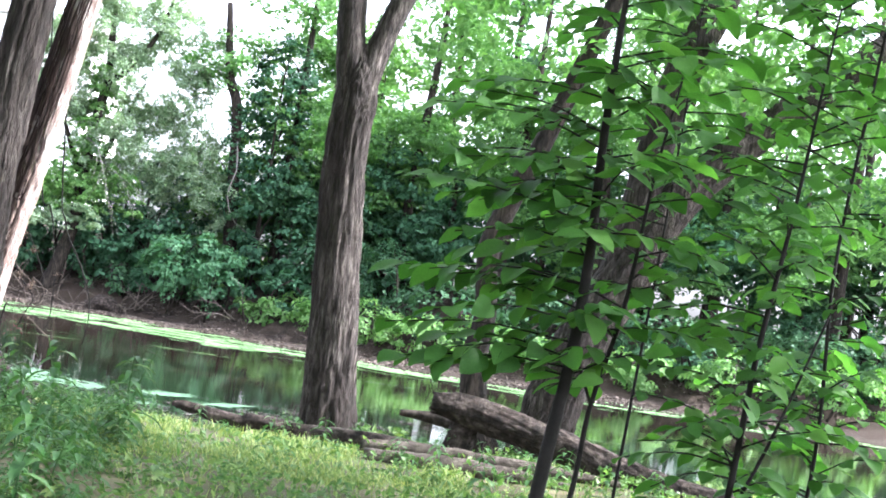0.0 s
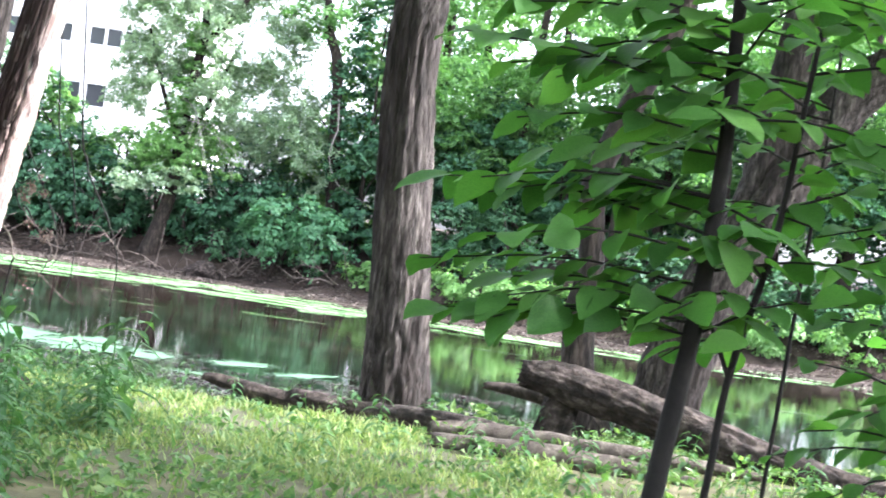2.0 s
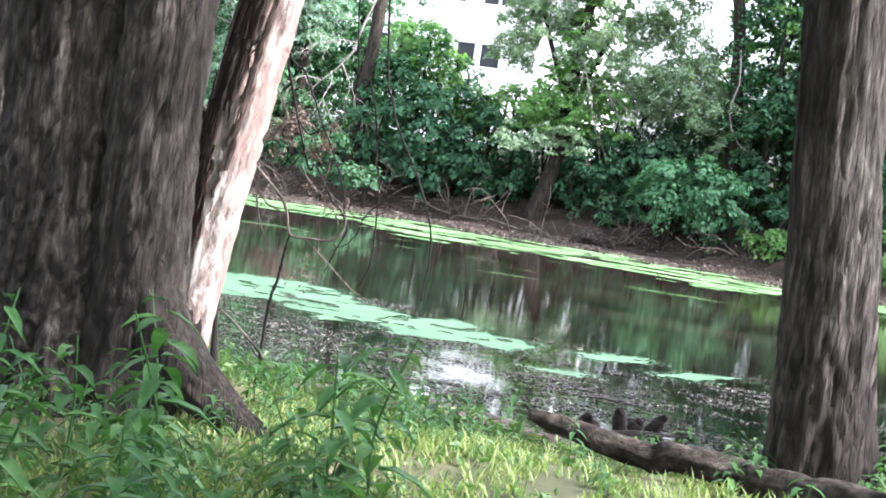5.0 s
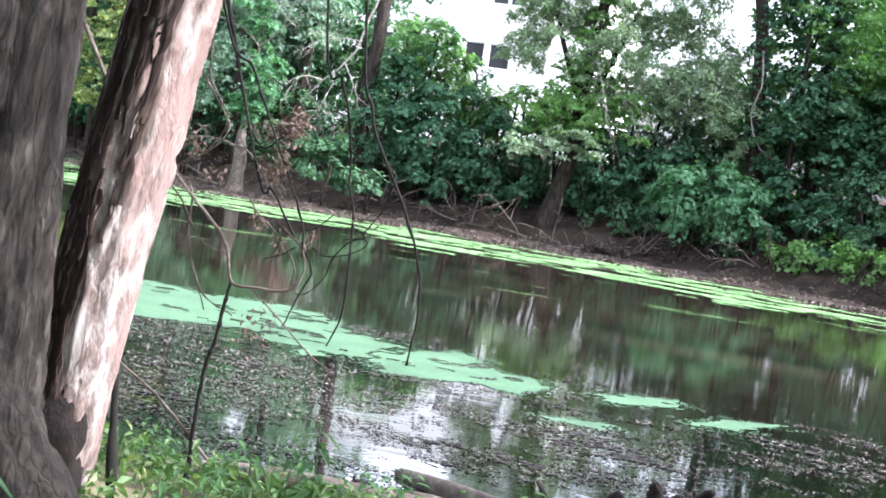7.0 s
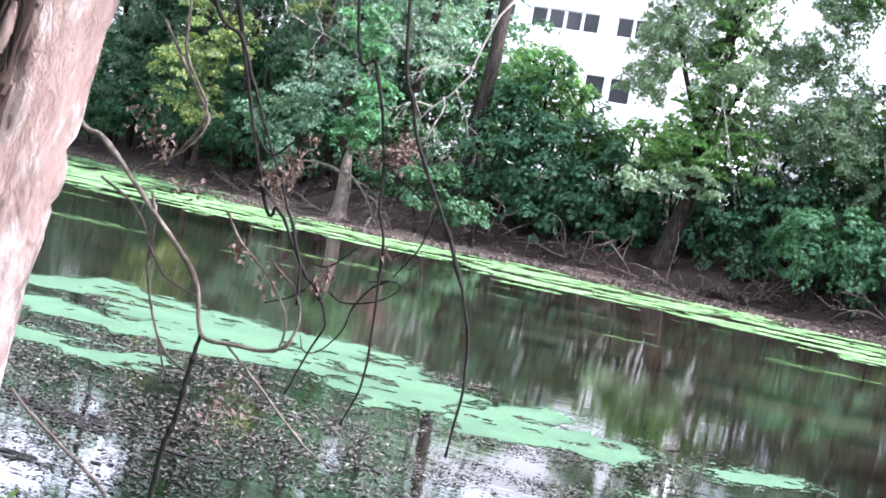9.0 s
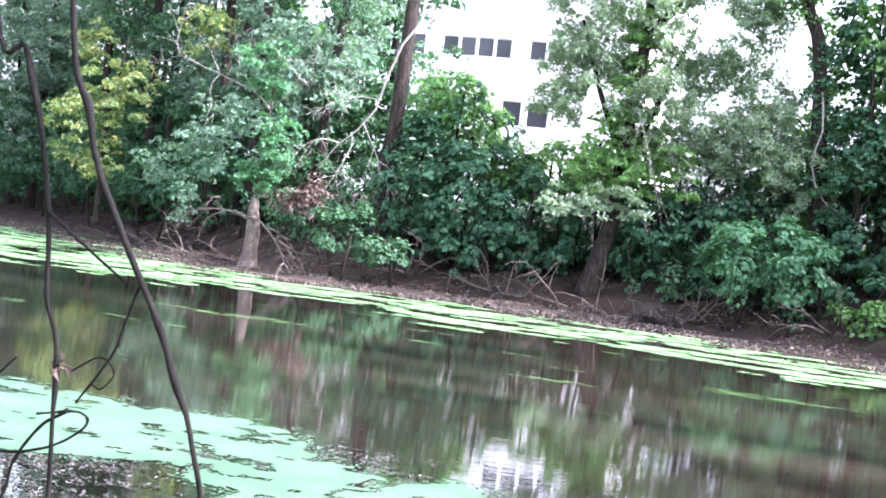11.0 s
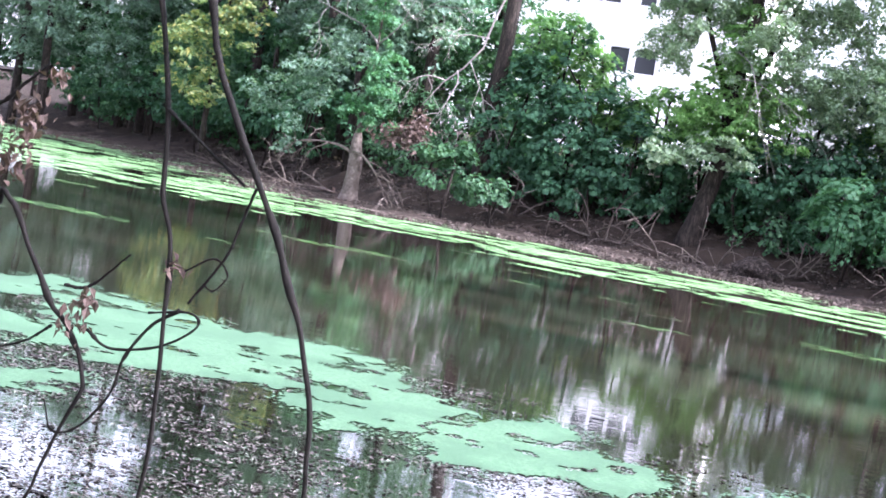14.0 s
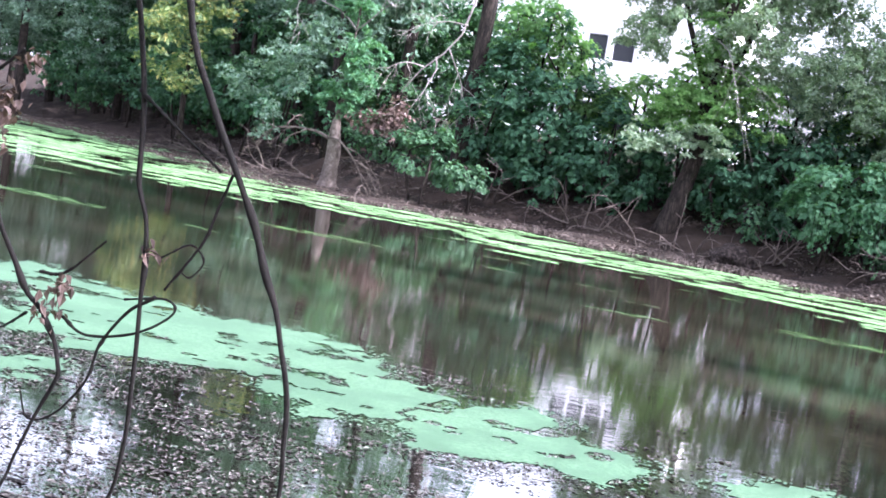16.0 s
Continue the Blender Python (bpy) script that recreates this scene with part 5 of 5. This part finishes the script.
sapling((14.8, 2.2, 0.62), "bushy sapling with many bright leaves", [STEM_4], spray_fan(STEM_4, 0.95, 1.7, 16, 0.8, 17) + spray_fan(STEM_4, 1.5, 5.3, 46, 1.0, 7), 7, (0.12, 0.2), 11)
STEM_5 = [(13.35, 1.6, 0.65, 0.012), (13.4, 1.6, 1.8, 0.010), (13.45, 1.6, 3.0, 0.008), (13.5, 1.6, 5.2, 0.004)]
sapling((13.35, 1.6, 0.62), "slim sapling standing behind the others", [STEM_5], spray_fan(STEM_5, 2.2, 5.1, 34, 0.9, 8), 8, (0.13, 0.21), 10)


# ---- hanging stems by the water ----
def hanging(label, lines, leaves=(), material=None):
    o = lines[0][0]
    t = thing("hanging_branch", o[:3], label, "branch", "branches hanging by the water")
    for ln in lines:
        fine = spline(ln, 30)
        rk = np.random.default_rng(int(1000 * abs(ln[-1][0] + ln[-1][2])))
        fine[1:-1, :3] += rk.normal(0, min(0.0016, 0.001 * abs(ln[0][2] - ln[-1][2]) + 0.0002), (28, 3))
        fine[:, 3] *= np.where(rk.random(30) < 0.16, 1.45, rk.uniform(0.9, 1.08, 30))
        v, f = tube([(p[0] - o[0], p[1] - o[1], p[2] - o[2], p[3]) for p in fine], 8, 75, 0.1, 4, 1)
        part("stem", mesh_of("stem", v, f, material or M_TWIG, True), t)
    for i, (c, n, s) in enumerate(leaves):
        r = np.random.default_rng(i + 3)
        P = np.array(c) - np.array(o[:3]) + r.normal(0, s, (n * 2, 3))
        V, F = leaf_arrays(P, 0.028, 1.0, None, 0, 1.2, 0.6, i)
        part("withered_leaves", mesh_of("withered_leaves", V, F, M_BROWNLEAF), t)
    return t


hanging("bare dark hanging stem in front of the river", [
    [(7.7, 7.8, 5.6, 0.0080), (7.97, 7.8, 2.8, 0.0068), (8.1, 7.8, 2.5, 0.0064), (8.19, 7.8, 2.2, 0.0064), (8.22, 7.8, 1.97, 0.0060), (8.265, 7.8, 1.82, 0.0056), (8.28, 7.8, 1.56, 0.0052), (8.28, 7.8, 1.3, 0.0048), (8.22, 7.8, 1.12, 0.0040)],
    [(8.19, 7.8, 2.15, 0.0040), (8.30, 7.8, 2.08, 0.0036), (8.43, 7.8, 2.0, 0.0032)],
    [(8.31, 7.8, 1.70, 0.0044), (8.24, 7.8, 1.65, 0.0040), (8.18, 7.8, 1.56, 0.0036), (8.16, 7.8, 1.48, 0.0032), (8.08, 7.8, 1.38, 0.0028), (8.01, 7.8, 1.36, 0.0024), (7.98, 7.8, 1.42, 0.0020)],
    [(8.31, 7.8, 1.79, 0.0024), (8.38, 7.8, 1.83, 0.0022), (8.42, 7.8, 1.8, 0.0020), (8.39, 7.8, 1.76, 0.0018), (8.36, 7.8, 1.77, 0.0016)]],
    [((8.28, 7.8, 1.79), 7, 0.012)])
hanging("long dark hanging stem in front of the river", [
    [(7.9, 7.8, 5.6, 0.0088), (8.18, 7.8, 2.85, 0.0076), (8.28, 7.8, 2.38, 0.0076), (8.33, 7.8, 2.24, 0.0076), (8.45, 7.8, 2.03, 0.0076), (8.55, 7.8, 1.86, 0.0072), (8.66, 7.8, 1.6, 0.0064), (8.69, 7.8, 1.35, 0.0056), (8.67, 7.8, 1.1, 0.0048)],
    [(8.46, 7.8, 2.0, 0.0036), (8.43, 7.8, 1.9, 0.0032), (8.41, 7.8, 1.84, 0.0032), (8.33, 7.8, 1.72, 0.0024)]])
hanging("curling dead branch with withered brown leaves", [
    [(7.2, 7.8, 3.4, 0.0088), (7.69, 7.8, 1.98, 0.0072), (7.78, 7.8, 1.89, 0.0070), (7.83, 7.8, 1.84, 0.0067), (7.88, 7.8, 1.76, 0.0064), (7.95, 7.8, 1.66, 0.0062), (8.01, 7.8, 1.61, 0.0060), (8.06, 7.8, 1.54, 0.0056), (8.08, 7.8, 1.47, 0.0053), (8.05, 7.8, 1.41, 0.0048), (8.0, 7.8, 1.28, 0.0040), (7.96, 7.8, 1.18, 0.0032)],
    [(8.16, 7.8, 1.8, 0.0024), (8.06, 7.8, 1.71, 0.0032), (7.99, 7.8, 1.7, 0.0036)],
    [(8.07, 7.8, 1.61, 0.0040), (8.14, 7.8, 1.58, 0.0036), (8.27, 7.8, 1.61, 0.0032), (8.36, 7.8, 1.67, 0.0030), (8.34, 7.8, 1.7, 0.0026), (8.23, 7.8, 1.68, 0.0024)],
    [(7.97, 7.8, 1.6, 0.0032), (7.9, 7.8, 1.55, 0.0028), (7.8, 7.8, 1.51, 0.0024)],
    [(7.86, 7.8, 2.2, 0.0032), (7.8, 7.8, 2.15, 0.0040), (7.71, 7.8, 2.09, 0.0048), (7.6, 7.8, 2.2, 0.0056)]],
    [((7.82, 7.8, 2.08), 22, 0.022), ((7.82, 7.8, 2.03), 22, 0.022), ((7.78, 7.8, 1.95), 18, 0.022), ((7.89, 7.8, 2.17), 12, 0.016), ((8.06, 7.8, 1.68), 14, 0.014), ((8.03, 7.8, 1.61), 14, 0.016), ((7.76, 7.8, 2.0), 20, 0.03)])
hanging("tangle of pale dead twigs hanging over the water", [
    [(7.0, 7.05, 2.6, 0.012), (7.32, 7.05, 2.12, 0.010), (7.45, 7.05, 2.05, 0.0094), (7.6, 7.05, 1.93, 0.009), (7.76, 7.05, 1.79, 0.0085), (7.93, 7.05, 1.63, 0.008), (7.99, 7.05, 1.45, 0.0075), (8.12, 7.05, 1.44, 0.0068), (8.29, 7.05, 1.46, 0.006), (8.35, 7.05, 1.55, 0.0055), (8.32, 7.05, 1.66, 0.0045), (8.21, 7.05, 1.75, 0.004)],
    [(8.09, 7.05, 1.44, 0.005), (8.24, 7.05, 1.33, 0.0043), (8.45, 7.05, 1.17, 0.0037), (8.56, 7.05, 1.12, 0.003)],
    [(7.73, 7.05, 1.81, 0.006), (7.73, 7.05, 1.67, 0.0053), (7.77, 7.05, 1.51, 0.0045), (7.86, 7.05, 1.36, 0.0037), (8.02, 7.05, 1.29, 0.003)],
    [(7.48, 7.05, 1.91, 0.005), (7.65, 7.05, 1.82, 0.0043), (7.79, 7.05, 1.63, 0.0037), (7.95, 7.05, 1.57, 0.003)],
    [(7.5, 7.05, 3.6, 0.006), (7.71, 7.05, 2.64, 0.005), (7.74, 7.05, 2.39, 0.0045), (7.86, 7.05, 2.2, 0.004), (7.75, 7.05, 2.02, 0.0035), (7.62, 7.05, 1.95, 0.003)]],
    [((7.62, 7.05, 2.14), 14, 0.04), ((7.72, 7.05, 2.04), 12, 0.03), ((7.83, 7.05, 1.94), 12, 0.03), ((8.07, 7.05, 1.76), 8, 0.018), ((8.13, 7.05, 1.23), 16, 0.05), ((8.19, 7.05, 1.34), 8, 0.03), ((8.22, 7.05, 1.67), 10, 0.03)], M_DEAD)
hanging("bare grey twigs with a few withered leaves over the water", [
    [(7.63, 7.05, 2.49, 0.0060), (7.78, 7.05, 2.30, 0.0055), (7.87, 7.05, 2.17, 0.0050), (7.79, 7.05, 2.05, 0.0045), (7.65, 7.05, 1.97, 0.0040)],
    [(7.70, 7.05, 1.89, 0.0045), (7.73, 7.05, 1.81, 0.0041), (7.74, 7.05, 1.60, 0.0037), (7.79, 7.05, 1.47, 0.0034), (7.87, 7.05, 1.29, 0.0030)],
    [(8.01, 7.05, 1.88, 0.0050), (8.08, 7.05, 1.79, 0.0046), (8.21, 7.05, 1.69, 0.0042), (8.30, 7.05, 1.57, 0.0038), (8.29, 7.05, 1.46, 0.0034), (8.22, 7.05, 1.44, 0.0030)]],
    [((8.09, 7.05, 1.75), 16, 0.022), ((8.18, 7.05, 2.02), 10, 0.020), ((7.68, 7.05, 2.08), 18, 0.030)], M_DEAD)
hanging("thin dark stem rising from the shore", [
    [(7.99, 7.05, 1.45, 0.007), (7.97, 7.05, 1.32, 0.0088), (7.95, 7.05, 1.15, 0.0095), (7.91, 7.05, 0.95, 0.010), (7.9, 7.05, 0.3, 0.011)]])
hanging("dark hanging vine in front of the river", [
    [(7.4, 7.05, 3.8, 0.007), (7.79, 7.05, 2.65, 0.006), (7.95, 7.05, 2.46, 0.0056), (8.07, 7.05, 2.23, 0.005), (8.19, 7.05, 2.02, 0.0048), (8.31, 7.05, 1.77, 0.0044), (8.33, 7.05, 1.62, 0.004)]], [((8.16, 7.05, 2.02), 8, 0.02)])
hanging("pale bent stick leaning on the shore", [
    [(7.25, 7.05, 1.09, 0.005), (7.32, 7.05, 1.04, 0.006), (7.48, 7.05, 0.95, 0.0065), (7.7, 7.05, 0.83, 0.007), (7.98, 7.05, 0.6, 0.008), (8.2, 7.05, 0.42, 0.008)]], (), M_DEAD)
hanging("slim dark stem beside the leaning trunk", [
    [(7.95, 5.95, 2.6, 0.008), (8.04, 5.9, 1.93, 0.011), (8.07, 5.9, 1.65, 0.013), (8.07, 5.9, 1.37, 0.014), (8.1, 5.9, 1.1, 0.015), (8.16, 5.9, 0.5, 0.017)]])


# ---- grass and weeds of the near bank ----
def undergrowth():
    r = np.random.default_rng(12)
    P = []
    for _ in range(17000):
        x, y = r.uniform(4, 18), r.uniform(-3, 7.6)
        d = interp(x, NEAR_SHORE) - y
        if d < 1.2 or noise.noise(Vector((x * 0.7, y * 0.7, 11))) < -0.25 - (0.2 if x > 11.5 else 0):
            continue
        P.append((x, y, ground_z(x, y)))
    for _ in range(20000):
        x, y = r.uniform(8.4, 12.6), r.uniform(2.2, 6.6)
        if interp(x, NEAR_SHORE) - y > 1.2 and noise.noise(Vector((x * 1.3, y * 1.3, 15))) + 0.6 * noise.noise(Vector((x * 4, y * 4, 16))) > -0.1:
            P.append((x, y, ground_z(x, y)))
    P = np.array(P)
    n = len(P)
    h = r.uniform(0.03, 0.15, n) * r.uniform(0.4, 1.0, n) * np.where((P[:, 0] < 9.5) & (P[:, 1] < 4), 1.4, 0.85)
    a = r.uniform(0, 6.28, n)
    lean = r.uniform(0.3, 1.3, n)
    d = np.stack([np.cos(a), np.sin(a), np.zeros(n)], 1)
    s = np.stack([-np.sin(a), np.cos(a), np.zeros(n)], 1) * 0.0042
    mid = P + d * (h * lean * 0.4)[:, None] + np.array([0, 0, 1]) * (h * 0.6)[:, None]
    tip = P + d * (h * lean)[:, None] + np.array([0, 0, 1]) * h[:, None]
    V = np.stack([P - s, P + s, mid + s, mid - s, tip], 1).reshape(-1, 3)
    i = np.arange(n) * 5
    F = [(k, k + 1, k + 2, k + 3) for k in i] + [(k + 3, k + 2, k + 4) for k in i]
    tagged(new("grass", mesh_of("grass", V, F, M_GRASS)), "sunlit thin grass on the river bank", "grass", kind="stuff")
    # thinner cover farther off
    wide = []
    for _ in range(14000):
        x, y = r.uniform(-12, 32), r.uniform(-17, 8)
        if (4 < x < 18 and y > -3) or interp(x, NEAR_SHORE) - y < 1.2:
            continue
        wide.append((x, y, ground_z(x, y) + r.uniform(0.02, 0.18)))
    V, F = leaf_arrays(np.array(wide), 0.16, 0.6, None, 0, 0.5, 0.42, 6)
    tagged(new("ground_cover", mesh_of("ground_cover", V, F, M_HERB)), "scattered green ground cover under the trees", "undergrowth", kind="stuff")
    # low leafy herbs
    Q = []
    for x, y, z in P[:9000:2]:
        k = noise.noise(Vector((x * 0.5, y * 0.5, 21))) + 0.6 * noise.noise(Vector((x * 1.7, y * 1.7, 23)))
        m = int(4 + 12 * max(0, k + 0.25)) + (4 if x < 9.5 else 0)
        sunny = 8.5 < x < 11.6 and 3.9 < y < 6.4
        if sunny:
            m = int(m * 0.8)
        hh = 0.03 + 0.08 * max(0, k) if sunny else 0.06 + 0.24 * max(0, k + 0.1) + (0.12 if x < 9.5 else 0)
        for _ in range(m):
            Q.append((x + r.normal(0, 0.07), y + r.normal(0, 0.07), z + r.uniform(0.01, hh)))
    Q = np.array(Q)
    V, F = leaf_arrays(Q, r.uniform(0.035, 0.095, len(Q)), 0.75, None, 0, 0.4, 0.5, 5)
    tagged(new("low_herbs", mesh_of("low_herbs", V, F, M_HERB)), "low bright green herbs covering the bank", "undergrowth", kind="stuff")


undergrowth()


def weed_plant(seed, h):
    """A tall weed: a stem with long pointed leaves on both sides."""
    r = np.random.default_rng(seed)
    v, f = tube([(0, 0, 0, 0.006), (r.normal(0, 0.03), r.normal(0, 0.03), h * 0.5, 0.005), (r.normal(0, 0.06), r.normal(0, 0.06), h, 0.003)], 5, 8)
    sm = mesh_of("stem", v, f, M_WEEDLEAF)
    V, F = [], []
    n = int(8 + h * 14)
    for k in range(n):
        z = h * (0.15 + 0.85 * k / n)
        a = k * 2.4 + r.normal(0, 0.3)
        L = r.uniform(0.13, 0.22) * (1.1 - 0.4 * k / n)
        up = r.uniform(0.1, 0.6)
        o = len(V)
        c, s = math.cos(a), math.sin(a)
        for u, w in ((0.05, 0.015), (0.3, 0.17), (0.65, 0.14), (1.0, 0.0)):
            zz = z + L * (up * u - 0.75 * u * u)
            for q in (-1, 0, 1):
                V.append((c * L * u - s * w * L * q, s * L * u + c * w * L * q, zz + 0.05 * L * abs(q)))
        for i in range(3):
            for q in range(2):
                b = o + i * 3 + q
                F.append((b, b + 1, b + 4, b + 3))
    return sm, mesh_of("leaves", V, F, M_WEEDLEAF, True)


WEEDS = [weed_plant(i, hh) for i, hh in enumerate((0.3, 0.4, 0.5, 0.55, 0.65, 0.36))]


def place_weeds():
    r = np.random.default_rng(14)
    for k in range(444):
        if k < 150:
            x, y = r.uniform(6.6, 10.2), r.uniform(-0.6, 4.4)
            if x > 9.0 and r.random() < 0.45:
                continue
        elif k < 190:
            if k % 2:
                continue
            x, y = r.uniform(8.2, 11.5), r.uniform(4.8, 6.8)
        elif k < 230:
            x, y = r.uniform(11, 15), r.uniform(3, 7)
        elif k < 275:
            if k % 2:
                continue
            x, y = r.uniform(7.4, 9.9), r.uniform(6.6, 8.2)
        elif k < 360:
            x, y = r.uniform(8.7, 10.3), r.uniform(-1.0, 4.2)
        elif k < 384:
            x, y = r.uniform(8.35, 9.5), r.uniform(5.9, 7.4)
        else:
            x, y = r.uniform(8.5, 10.6), r.uniform(3.2, 6.3)
        if math.hypot(x - 8.15, y - 4.8) < 0.75 or abs(x - 11.4) + abs(y - 6.45) < 0.4:
            continue
        if abs(x - interp(y, [(-8, 11.6), (-2, 11.6), (0, 11.2), (2, 10.6), (5, 10.1), (8, 10)])) < 0.35 and y < 5.6:
            continue
        sm, lv = WEEDS[int(r.integers(6))]
        sc = r.uniform(0.7, 1.15) * (0.5 if 230 <= k < 275 else 0.65 if 150 <= k < 360 else 0.45 if k >= 384 else 0.6 if k >= 360 else 1.0)
        t = thing("weed_plant", (x, y, ground_z(x, y) - 0.02), "tall green weed with long pointed leaves", "weed", "weeds on the near bank")
        t.rotation_euler = (0, 0, r.uniform(0, 6.28))
        t.scale = (sc, sc, sc)
        part("stem", sm, t)
        part("leaves", lv, t)


place_weeds()
